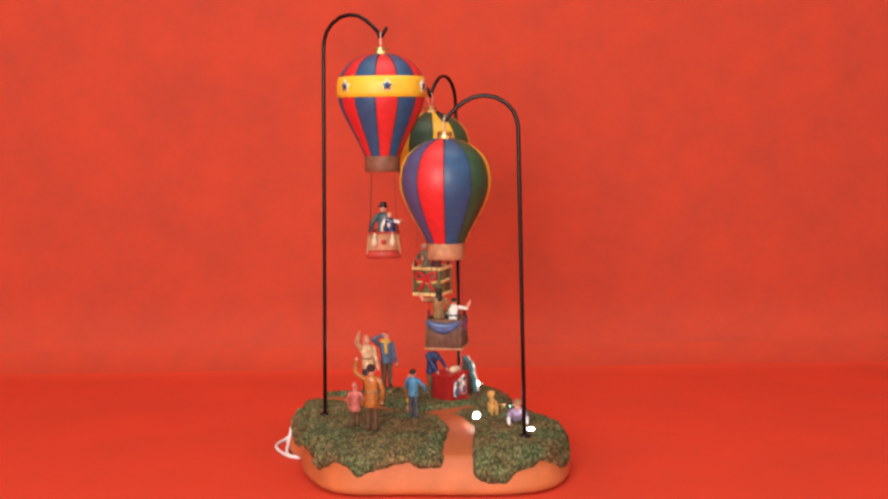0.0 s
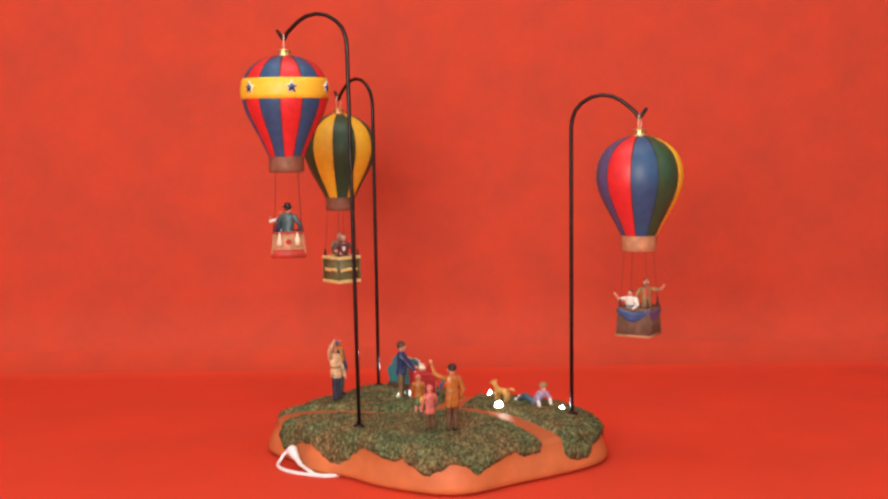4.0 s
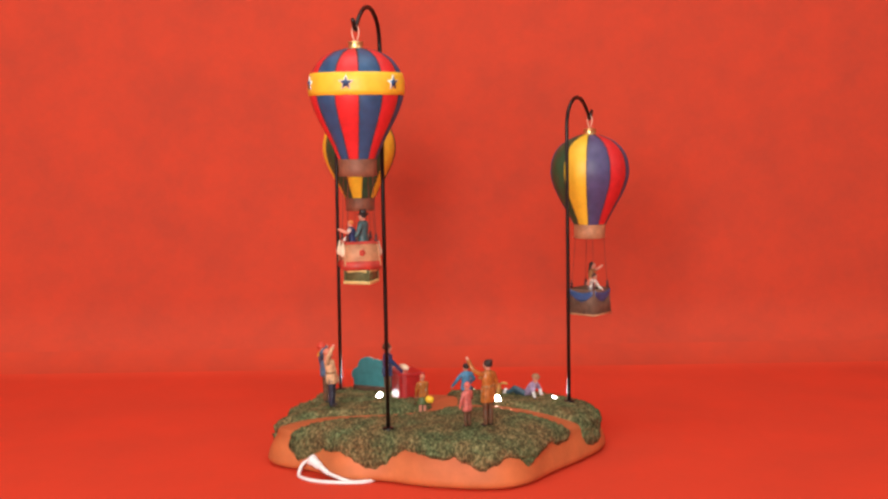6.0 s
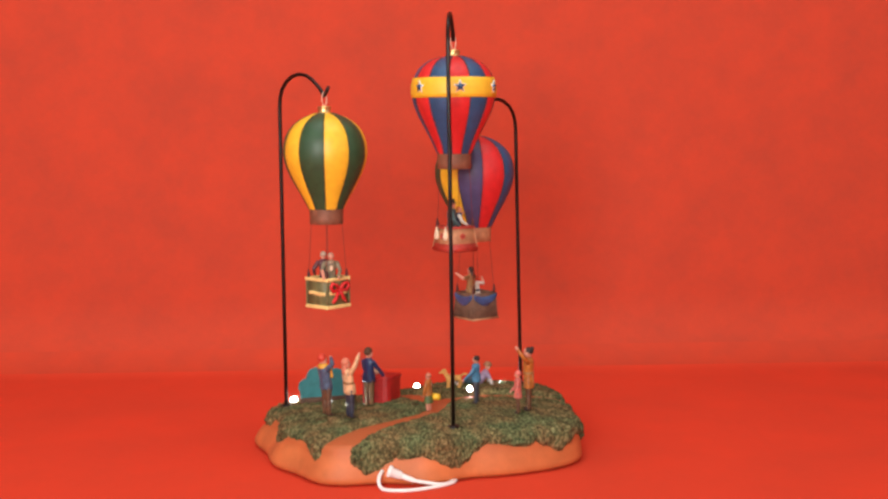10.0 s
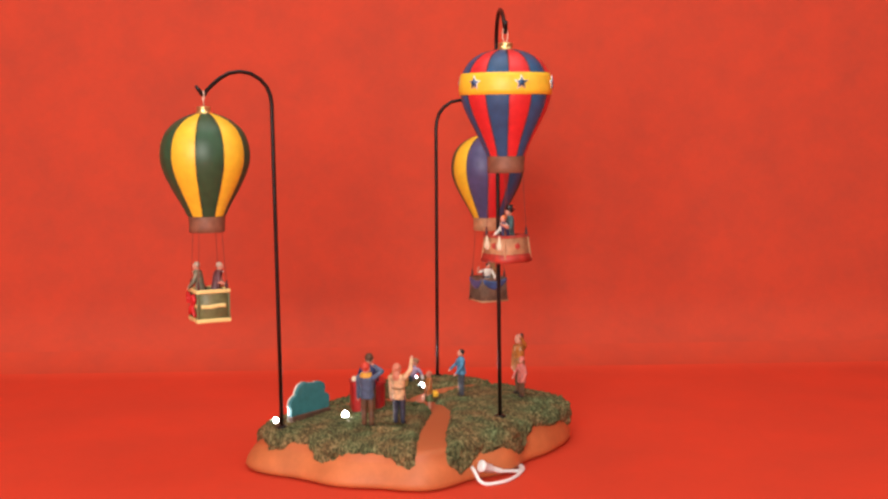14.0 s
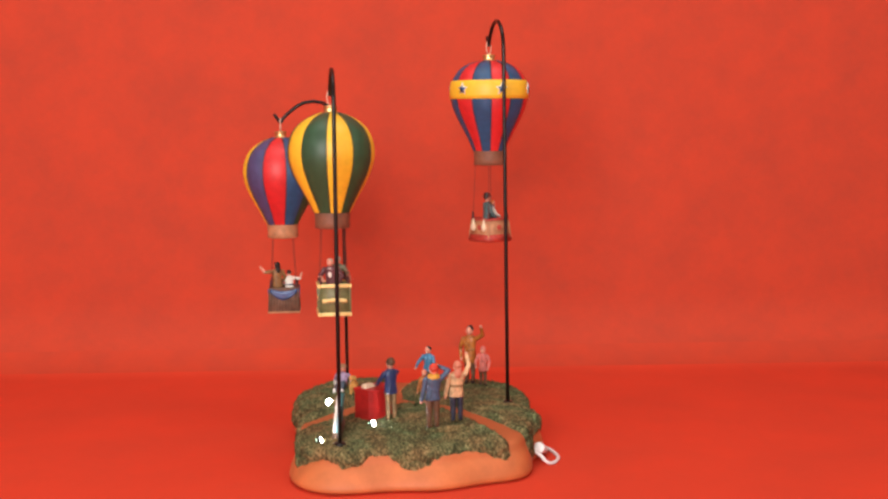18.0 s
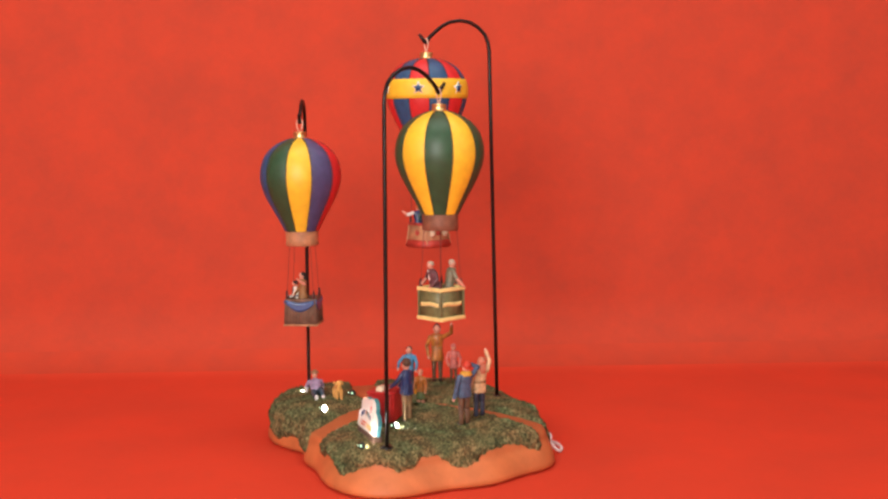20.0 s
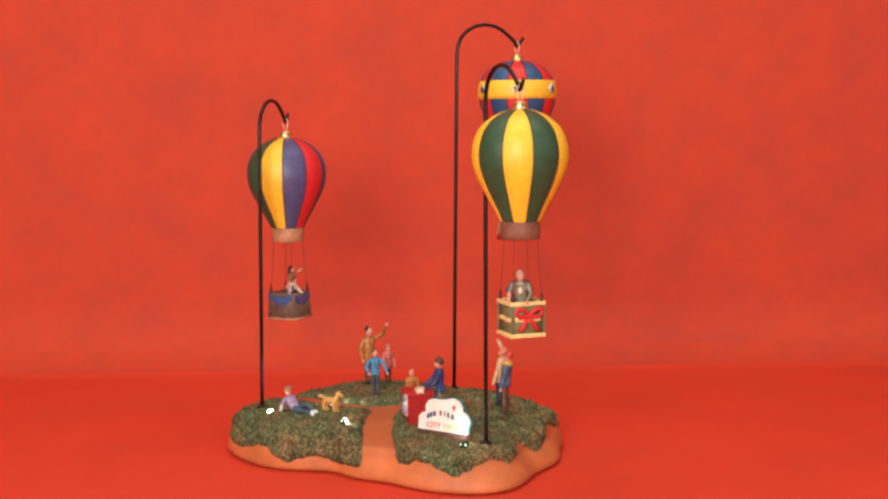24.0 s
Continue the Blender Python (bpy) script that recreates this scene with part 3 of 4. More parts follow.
def star_balloon():
    b = thing("hot_air_balloon", "red and blue striped toy balloon with a yellow star band", "hot air balloon", "toy balloons")
    envelope(b, ROUND, [RED, BLUE] * 6, -37.5)
    bm = bmesh.new()
    prof = [(r * 1.030, z) for r, z in [profile_at(ROUND, u) for u in (0.335, 0.37, 0.41, 0.45, 0.49, 0.525)]]
    prof = [(prof[0][0] - 0.002, prof[0][1] + 0.0002)] + prof + [(prof[-1][0] - 0.002, prof[-1][1] - 0.0002)]
    rings = []
    for r, z in prof:
        rings.append([Vector((r * (1 + 0.012 * abs(math.sin(radians(9 * i + 67.5)))) * math.cos(radians(3 * i)), r * (1 + 0.012 * abs(math.sin(radians(9 * i + 67.5)))) * math.sin(radians(3 * i)), z)) for i in range(120)])
    loft(bm, rings, 0, False)
    part("band", bm, YELLOW, b, "wide yellow band")
    for k in range(6):
        a = -22.5 + 60 * k
        m = pose(0, 0, 0, 0, 0, a) @ pose(0.0396, 0, -0.0322, 90, 0, 90)
        bm = bmesh.new()
        star_shape(bm, 0.0065, 0.0008, m)
        s = part("star", bm, WHITE, b, "white-edged blue star")
        bm = bmesh.new()
        star_shape(bm, 0.0049, 0.0012, m)
        part("star_face", bm, BLUE, s)
    crown_and_skirt(b, -0.0925, BROWN)
    ropes(b, -0.107, -0.1615, 0.0145, 0.0122, 0.0122)
    bm = bmesh.new()
    basket_shell(bm, -0.1635, -0.1842, (0.0132, 0.0132), (0.0153, 0.0153))
    part("basket_body", bm, TAN, b, "tan wicker basket flaring downwards")
    for z, hx, hy, h, mat, nm in ((-0.1632, 0.0136, 0.0136, 0.0020, BASKETRED, "rim"), (-0.1824, 0.0154, 0.0154, 0.0076, BASKETRED, "base_band")):
        bm = bmesh.new()
        w = 0.0009 if nm == "rim" else 0.0006
        low = [frustum(z - h / 2, hx - 0.0010, hy - 0.0010), frustum(z - h / 4, hx + w, hy + w)] if nm == "base_band" else [frustum(z - h / 2, hx + w, hy + w)]
        loft(bm, [*low, frustum(z + h / 2, hx - 0.0003, hy - 0.0003), frustum(z + h / 2, hx - 0.0028, hy - 0.0028), frustum(z - h / 2, hx - 0.0028, hy - 0.0028)], 0, nm != "rim")
        part(nm, bm, mat, b, "red painted " + nm.replace("_", " "))
    for sx, sy in ((1, 1), (1, -1), (-1, 1), (-1, -1)):
        bm = bmesh.new()
        limb(bm, (sx * 0.0132, sy * 0.0132, -0.1635), (sx * 0.0150, sy * 0.0150, -0.1825), 0.0008, 0.0008)
        part("corner_post", bm, TAN, b)
    for s in (-1, 1):
        for x in (-0.0080, 0.0080):
            bm = bmesh.new()
            y = s * 0.0152
            rings = [[Vector((x, y, 0)) + v for v in oval(z, r, r, n=10)] for z, r in ((-0.1625, 0.0006), (-0.1650, 0.0010), (-0.1675, 0.0017), (-0.1705, 0.0027), (-0.1730, 0.0027), (-0.1748, 0.0018), (-0.1753, 0.0006))]
            loft(bm, rings)
            part("sandbag", bm, SANDBAG, b, "cream hanging sandbag")
        for axis in (0, 1):
            bm = bmesh.new()
            m = (pose(0, s * 0.0143, -0.1715, 90, 0, 0) if axis == 0 else pose(s * 0.0143, 0, -0.1715, 90, 0, 90))
            for k in range(5):
                a = 2 * math.pi * k / 5
                egg(bm, m @ Vector((0.0016 * math.cos(a), 0.0016 * math.sin(a), 0)), (0.0013, 0.0013, 0.0013), 0, None, 6, 5)
            part("rosette", bm, BASKETRED, b, "red rosette")
    HANGERS.append((b, "star", pose(0, 0, 0, 0, 0, 0)))


def green_balloon():
    b = thing("hot_air_balloon", "green and yellow striped toy balloon with a gift-box basket", "hot air balloon", "toy balloons")
    envelope(b, TEAR, [GREEN, YELLOW] * 5, -9)
    crown_and_skirt(b, -0.0925, BROWN)
    ropes(b, -0.107, -0.1575, 0.0145, 0.0128, 0.0128)
    bm = bmesh.new()
    basket_shell(bm, -0.160, -0.187, (0.0139, 0.0139), (0.0139, 0.0139))
    part("basket_body", bm, BASKETGREEN, b, "olive green box basket")
    for z, nm in ((-0.1605, "rim"), (-0.1866, "base_frame")):
        for q, (cx, cy, sx, sy) in enumerate(((0, 0.0140, 0.0312, 0.0030), (0, -0.0140, 0.0312, 0.0030), (0.0140, 0, 0.0030, 0.0249), (-0.0140, 0, 0.0030, 0.0249))):
            bm = bmesh.new()
            block(bm, (cx, cy, z), (sx, sy, 0.0036), 0, 0.0008)
            part(nm + "_bar", bm, CREAM, b, "cream painted bar")
    for sx in (-1, 1):
        for sy in (-1, 1):
            bm = bmesh.new()
            block(bm, (sx * 0.0141, sy * 0.0141, -0.1735), (0.0018, 0.0018, 0.023), 0, 0.0004)
            part("corner_post", bm, BASKETGREEN, b)
    for k in range(4):
        bm = bmesh.new()
        turn = pose(0, 0, 0, 0, 0, 90 * k)
        rings = []
        for i in range(13):
            x = -0.0112 + 0.0224 * i / 12
            z = -0.1738 + 0.0005 * math.sin(i * 0.55 + 1.4 * k)
            rings.append([turn @ Vector((x, -0.0139 - dy, z + dz)) for dy, dz in ((-0.0005, 0.0019), (0.0009, 0.0017), (0.0009, -0.0017), (-0.0005, -0.0019))])
        loft(bm, rings)
        part("ribbon", bm, CREAM, b, "cream wavy ribbon")
    bow = bmesh.new()
    turn = pose(0, 0, 0, 0, 0, 90)
    for s in (-1, 1):
        pts = [(0, 0, 0), (0.004, 0.001, 0.004), (0.009, 0.001, 0.0055), (0.0105, 0.0008, 0.002), (0.008, 0.0008, -0.001), (0.003, 0.0004, -0.0006), (0, 0, 0)]
        tube(bow, [turn @ Vector((s * x * 1.1, -0.0157 - y, -0.1700 + z * 1.15)) for x, y, z in pts], 0.0018, 6)
        tube(bow, [turn @ Vector((s * x, -0.0155 - y, -0.1700 + z)) for x, y, z in ((0, 0, 0), (0.003, 0.0006, -0.005), (0.005, 0.0004, -0.009), (0.009, 0.0002, -0.0125))], [0.0012, 0.0018, 0.0020, 0.0015], 6)
    egg(bow, turn @ Vector((0, -0.0165, -0.1700)), (0.002, 0.002, 0.002))
    part("bow", bow, RED, b, "red ribbon bow")
    HANGERS.append((b, "green", pose(0, 0, 0, 0, 0, 0)))


def rainbow_balloon():
    b = thing("hot_air_balloon", "toy balloon striped red, blue, green, yellow and violet", "hot air balloon", "toy balloons")
    envelope(b, TEAR, [PURPLE, RED, BLUE, GREEN, YELLOW] * 2, 28)
    crown_and_skirt(b, -0.0925, TAN)
    ropes(b, -0.107, -0.158, 0.0145, 0.0132, 0.0132)
    bm = bmesh.new()
    basket_shell(bm, -0.161, -0.1855, (0.0146, 0.0146), (0.0160, 0.0160))
    part("basket_body", bm, WICKER, b, "dark brown woven box basket")
    bm = bmesh.new()
    loft(bm, [frustum(-0.1622, 0.0152, 0.0152), frustum(-0.1600, 0.0152, 0.0152), frustum(-0.1600, 0.0130, 0.0130), frustum(-0.1622, 0.0130, 0.0130)], 0, False)
    part("rim", bm, WICKER, b)
    bm = bmesh.new()
    loft(bm, [frustum(-0.1868, 0.0166, 0.0166), frustum(-0.1850, 0.0166, 0.0166)])
    part("base_frame", bm, TAN, b, "pale cane foot")
    for k in range(4):
        turn = pose(0, 0, 0, 0, 0, 90 * k)
        for i in range(11):
            x = -0.0136 + 0.0272 * i / 10
            bm = bmesh.new()
            tube(bm, [turn @ Vector((x, -0.0148, -0.161)), turn @ Vector((x * 1.04, -0.0155, -0.173)), turn @ Vector((x * 1.08, -0.0160, -0.1846))], 0.0006, 5)
            part("cane", bm, WICKER, b)
        bm = bmesh.new()
        rings = []
        for i in range(15):
            s = i / 14
            x, dip = -0.0140 + 0.028 * s, 0.0080 * math.sin(math.pi * s)
            top, low = -0.1608 - 0.35 * dip, -0.1650 - dip
            rings.append([turn @ Vector((x, -0.0152 - y, z)) for y, z in ((-0.0004, top), (0.0008, top - 0.0003), (0.0013, top * 0.65 + low * 0.35), (0.0008, (top + low) / 2), (0.0014, top * 0.3 + low * 0.7), (0.0008, low), (-0.0002, low))])
        loft(bm, rings)
        part("drape", bm, DRAPE, b, "blue cloth swag")
    HANGERS.append((b, "rainbow", pose(0, 0, 0, 0, 0, 0)))


star_balloon()
green_balloon()
rainbow_balloon()


# ---- figurines: each one plain painted shape ----
def figurine(name, label, h, coat, legs, hair, left, right, coat_low=0.42, hat=None, scarf=None, lean=0.0, skin=None, shoes=None, cut=0.0, long_hair=False, sleeve=None, wide=1.0, skirt=None, belt=None, bun=False, shirt=None, bare=()):
    """A standing painted figure h tall that faces +y; left and right are its hands, as parts of h. cut: where the figure ends below, for riders in a basket."""
    mats = [coat, legs, hair, skin or SKIN, shoes or SHOE, hat or hair, scarf or coat, sleeve or coat, skirt or coat, belt or coat, shirt or coat]
    bm = bmesh.new()
    v = lambda x, y, z: Vector((x * h, (y + lean * max(0, z - 0.45)) * h, z * h))
    w = wide * 0.90
    if cut < 0.3:
        for s in (-1, 1):
            limb(bm, v(s * 0.055 * w, 0, 0.46), v(s * 0.06 * w, 0.0, 0.25), 0.062 * h * w, 0.048 * h * w, 1)
            limb(bm, v(s * 0.06 * w, 0.0, 0.25), v(s * 0.062 * w, -0.005, 0.04), 0.048 * h * w, 0.038 * h * w, 1)
            egg(bm, v(s * 0.064 * w, 0.022, 0.022), (0.036 * h, 0.062 * h, 0.024 * h), 4)
    low = max(coat_low, cut)
    rings = []
    n = 20
    flare = 0.13 if coat_low < 0.4 else 0.115
    for z, rx, ry in ((low, flare, 0.09), (low + 0.02, flare + 0.004, 0.095), (max(low + 0.04, 0.5), 0.112, 0.085), (0.60, 0.105, 0.078), (0.70, 0.122, 0.085), (0.78, 0.128, 0.082), (0.815, 0.10, 0.068), (0.84, 0.055, 0.05)):
        c = v(0, 0, z)
        fold = [1 + (0.085 if z < 0.56 else 0.045) * math.sin(2.7 * i + 7 * z) for i in range(n)]
        rings.append([c + Vector((rx * w * h * math.cos(6.28319 * i / n) * fold[i], ry * w * h * math.sin(6.28319 * i / n) * fold[i], 0)) for i in range(n)])
    loft(bm, rings, 0)
    if skirt:
        loft(bm, [oval(0.22 * h, 0.15 * h, 0.12 * h), oval(0.24 * h, 0.152 * h, 0.125 * h), oval(0.36 * h, 0.12 * h, 0.10 * h), oval(0.47 * h, 0.10 * h, 0.08 * h)], 8)
    for s, hand in ((-1, left), (1, right)):
        sh = v(s * 0.125 * w, 0, 0.775)
        hd = v(*hand)
        d = hd - sh
        reach = 0.345 * h
        bend = math.sqrt(max(0.0, (reach / 2) ** 2 - (min(d.length, reach) / 2) ** 2))
        out = Vector((s * 0.8, -0.35, -0.45))
        out = out - d.normalized() * out.dot(d.normalized())
        el = (sh + hd) / 2 + out.normalized() * bend
        limb(bm, sh, el, 0.046 * h * w, 0.038 * h * w, 7)
        limb(bm, el, hd, 0.038 * h * w, 0.030 * h * w, 3 if s in bare else 7)
        dd = (hd - el).normalized()
        limb(bm, hd + dd * 0.008 * h, hd + dd * 0.042 * h, 0.026 * h, 0.024 * h, 3, 7)
    limb(bm, v(0, 0, 0.82), v(0, 0.008, 0.87), 0.036 * h, 0.036 * h, 3)
    egg(bm, v(0, 0.012, 0.912), (0.060 * h, 0.068 * h, 0.080 * h), 3, None, 12, 9)
    egg(bm, v(0, 0.075, 0.905), (0.010 * h, 0.012 * h, 0.014 * h), 3, None, 6, 5)
    egg(bm, v(0, -0.008, 0.936), (0.067 * h, 0.070 * h, 0.064 * h), 2, None, 12, 8)
    # lapels, pockets and a hem give the coat its folds
    for s in (-1, 1):
        limb(bm, v(s * 0.030, 0.070, 0.80), v(s * 0.012, 0.082, 0.60), 0.016 * h, 0.012 * h, 0, 6)
        if low < 0.5:
            limb(bm, v(s * 0.085 * w, 0.052, low + 0.02), v(s * 0.062 * w, 0.070, 0.585), 0.020 * h, 0.012 * h, 0, 6)
            limb(bm, v(s * 0.070 * w, -0.066, low + 0.02), v(s * 0.050 * w, -0.066, 0.60), 0.020 * h, 0.012 * h, 0, 6)
        egg(bm, v(s * 0.060, 0.010, 0.905), (0.012 * h, 0.016 * h, 0.022 * h), 3, None, 6, 5)
    if belt:
        loft(bm, [[v(0, 0, 0.60) + p for p in oval(z * h, r * w * h, r * 0.78 * w * h)] for z, r in ((-0.022, 0.104), (-0.018, 0.116), (0.012, 0.115), (0.016, 0.103))], 9)
    if shirt:
        egg(bm, v(0, 0.072, 0.71), (0.050 * h, 0.022 * h, 0.105 * h), 10, None, 10, 8)
        for q in (-1, 1):
            egg(bm, v(q * 0.020, 0.088, 0.805), (0.018 * h, 0.010 * h, 0.012 * h), 5 if hat else 10, None, 7, 5)
    if bun:
        egg(bm, v(0, -0.055, 0.975), (0.036 * h, 0.036 * h, 0.034 * h), 2, None, 8, 6)
    if long_hair:
        loft(bm, [oval(0.74 * h, 0.05 * h, 0.025 * h, 0, (-0.065 + lean * 0.3) * h), oval(0.80 * h, 0.066 * h, 0.035 * h, 0, (-0.055 + lean * 0.35) * h),
                  oval(0.90 * h, 0.066 * h, 0.045 * h, 0, (-0.032 + lean * 0.45) * h)], 2)
    if hat is not None:
        top = v(0, -0.004, 0.955)
        if hat is HATBLACK:
            loft(bm, [[top + p for p in oval(z * h, r * h, r * h)] for z, r in ((-0.006, 0.05), (-0.004, 0.100), (0.006, 0.116), (0.014, 0.112), (0.012, 0.072), (0.045, 0.066), (0.078, 0.068), (0.090, 0.056), (0.094, 0.02))], 5)
        else:
            loft(bm, [[top + p for p in oval(z * h, r * h, r * 1.06 * h)] for z, r in ((-0.03, 0.066), (-0.015, 0.074), (0.005, 0.073), (0.012, 0.067), (0.04, 0.056), (0.062, 0.03), (0.068, 0.01))], 5)
    if scarf is not None:
        loft(bm, [[v(0, 0.0, 0) + p + Vector((0, lean * 0.38 * h, 0)) for p in oval(z * h, r * h, r * 0.85 * h)] for z, r in ((0.775, 0.07), (0.785, 0.104), (0.82, 0.100), (0.85, 0.080), (0.86, 0.045))], 6)
        limb(bm, v(0.04, 0.088, 0.82), v(0.045, 0.098, 0.64), 0.026 * h, 0.03 * h, 6)
    ob = new(name, finish(name, bm, mats))
    return tagged(ob, label, "figurine", "figurines on the display")


def stand(ob, x, y, face, sink=0.0006):
    """Put a figure on the base at x, y, facing that way (degrees)."""
    return ride(ob, pose(x, y, ground(x, y) - sink, 0, 0, face - 90))


stand(figurine("figurine", "painted figurine in an orange-brown coat waving one arm", 0.0608, COAT_ORANGE, TROUSER_BROWN, HAIRDARK,
               (-0.26, 0.15, 1.00), (0.15, 0.03, 0.45), 0.36, belt=COAT_TAN, bun=True), -0.0904, -0.0654, 44, -0.0008)
stand(figurine("figurine", "small painted figurine in a pink coat and brown trousers", 0.0398, COAT_PINK, TROUSER_BROWN, COAT_PINK,
               (-0.16, 0.06, 0.455), (0.14, 0.16, 0.50), 0.36, hat=COAT_PINK, wide=1.05), -0.0962, -0.0465, 44, -0.0018)
stand(figurine("figurine", "painted figurine in a sky blue sweater reaching out", 0.0475, COAT_BLUE, TROUSER_SLATE, HAIRDARK,
               (-0.19, 0.20, 0.52), (0.21, 0.17, 0.54), 0.46), -0.0346, -0.0476, 34)
stand(figurine("figurine", "small painted figurine in an orange coat and green skirt", 0.0372, COAT_ORANGE, SKIN, SALMON,
               (-0.16, 0.06, 0.44), (0.17, 0.08, 0.42), 0.42, hat=SALMON, wide=1.1, skirt=SKIRTGREEN), -0.0115, -0.0062, 25)
stand(figurine("figurine", "painted figurine in a navy coat leaning over the stall", 0.0588, COAT_NAVY, TROUSER_TAN, HAIRBROWN,
               (-0.13, 0.22, 0.55), (0.11, 0.24, 0.52), 0.44, hat=HAIRBROWN, lean=0.0), 0.0385, 0.0290, -80, 0.0022)
stand(figurine("figurine", "painted figurine in a denim jacket and red cap shading its eyes", 0.0585, COAT_DENIM, TROUSER_BROWN, HATRED,
               (-0.17, 0.03, 0.44), (0.11, 0.10, 0.95), 0.44, hat=HATRED, scarf=SCARF, wide=1.1, lean=-0.14), 0.0225, 0.0890, -95, -0.0046)
stand(figurine("figurine", "painted figurine in a cream coat raising one arm", 0.0555, COAT_CREAM, TROUSER_NAVY, SALMON,
               (-0.17, 0.06, 0.42), (0.20, 0.16, 1.07), 0.41, hat=SALMON, long_hair=True, belt=COAT_TAN, wide=1.12, lean=-0.14), -0.0050, 0.0812, -100, -0.0022)


def ground_plinth():
    bm = bmesh.new()
    loft(bm, [oval(-0.0025, 0.0190, 0.0100), oval(0.0024, 0.0188, 0.0098), oval(0.0032, 0.0175, 0.0088)])
    ob = new("figure_plinth", finish("figure_plinth", bm, [TURF]))
    tagged(ob, "thin turf-covered oval plinth under two figurines", "plinth")
    ride(ob, pose(0.0085, 0.0850, ground(0.0085, 0.0850), 0, 0, 164))


ground_plinth()


def toy_ball():
    bm = bmesh.new()
    lathe(bm, [(0.0028, -0.0030), (0.0040, -0.0015), (0.0043, 0.0005), (0.0036, 0.0028), (0.0022, 0.0034)], 16)
    ob = new("toy_ball", finish("toy_ball", bm, [YELLOW]))
    tagged(ob, "round yellow ball held by the small figurine", "ball")
    ride(ob, pose(-0.0150, -0.0130, 0.0507, 15, 0, 10))


toy_ball()


def dog():
    d = thing("toy_dog", "golden-furred toy dog standing on the turf", "dog")
    bm = bmesh.new()
    rings = []
    for y, r, z in ((-0.0095, 0.0015, 0.0125), (-0.0085, 0.0032, 0.0122), (-0.004, 0.0040, 0.0118), (0.002, 0.0039, 0.0118), (0.0065, 0.0045, 0.0124), (0.0090, 0.0030, 0.0138), (0.0098, 0.0012, 0.0145)):
        rings.append([Vector((r * 0.85 * math.cos(6.28319 * i / 12), y, z + r * math.sin(6.28319 * i / 12))) for i in range(12)])
    loft(bm, rings)
    limb(bm, (0, 0.0075, 0.0142), (0, 0.0105, 0.0188), 0.0030, 0.0026)
    part("body", bm, DOGFUR, d)
    bm = bmesh.new()
    egg(bm, (0, 0.0115, 0.0208), (0.0030, 0.0034, 0.0030))
    limb(bm, (0, 0.0135, 0.0200), (0, 0.0170, 0.0192), 0.0018, 0.0014)
    egg(bm, (0, 0.0187, 0.0196), (0.0007, 0.0006, 0.0006), 1, None, 6, 5)
    for s in (-1, 1):
        limb(bm, (s * 0.0026, 0.0108, 0.0222), (s * 0.0034, 0.0112, 0.0188), 0.0013, 0.0009)
    part("head", bm, [DOGFUR, SHOE], d)
    for x in (-0.0026, 0.0026):
        for y, k in ((0.0065, 0), (-0.0070, 1)):
            bm = bmesh.new()
            limb(bm, (x, y, 0.0105), (x, y - 0.0012 * k, 0.0055), 0.0024, 0.0018)
            limb(bm, (x, y - 0.0012 * k, 0.0055), (x, y + 0.0002, 0.0012), 0.0018, 0.0016)
            egg(bm, (x, y + 0.0010, 0.0010), (0.0014, 0.0019, 0.0010), 0, None, 8, 5)
            part("leg", bm, DOGFUR, d)
    bm = bmesh.new()
    tube(bm, [(0, -0.0085, 0.0140), (0.0004, -0.0125, 0.0160), (0.0006, -0.0160, 0.0160), (0.0006, -0.0185, 0.0145)], [0.0012, 0.0015, 0.0015, 0.0006], 8)
    part("tail", bm, DOGFUR, d)
    for o in d.children:
        for v in o.data.vertices:
            v.co *= 0.86
    ride(d, pose(0.0360, -0.0765, ground(0.0360, -0.0765) - 0.0004, 0, 0, 64 - 90))


dog()


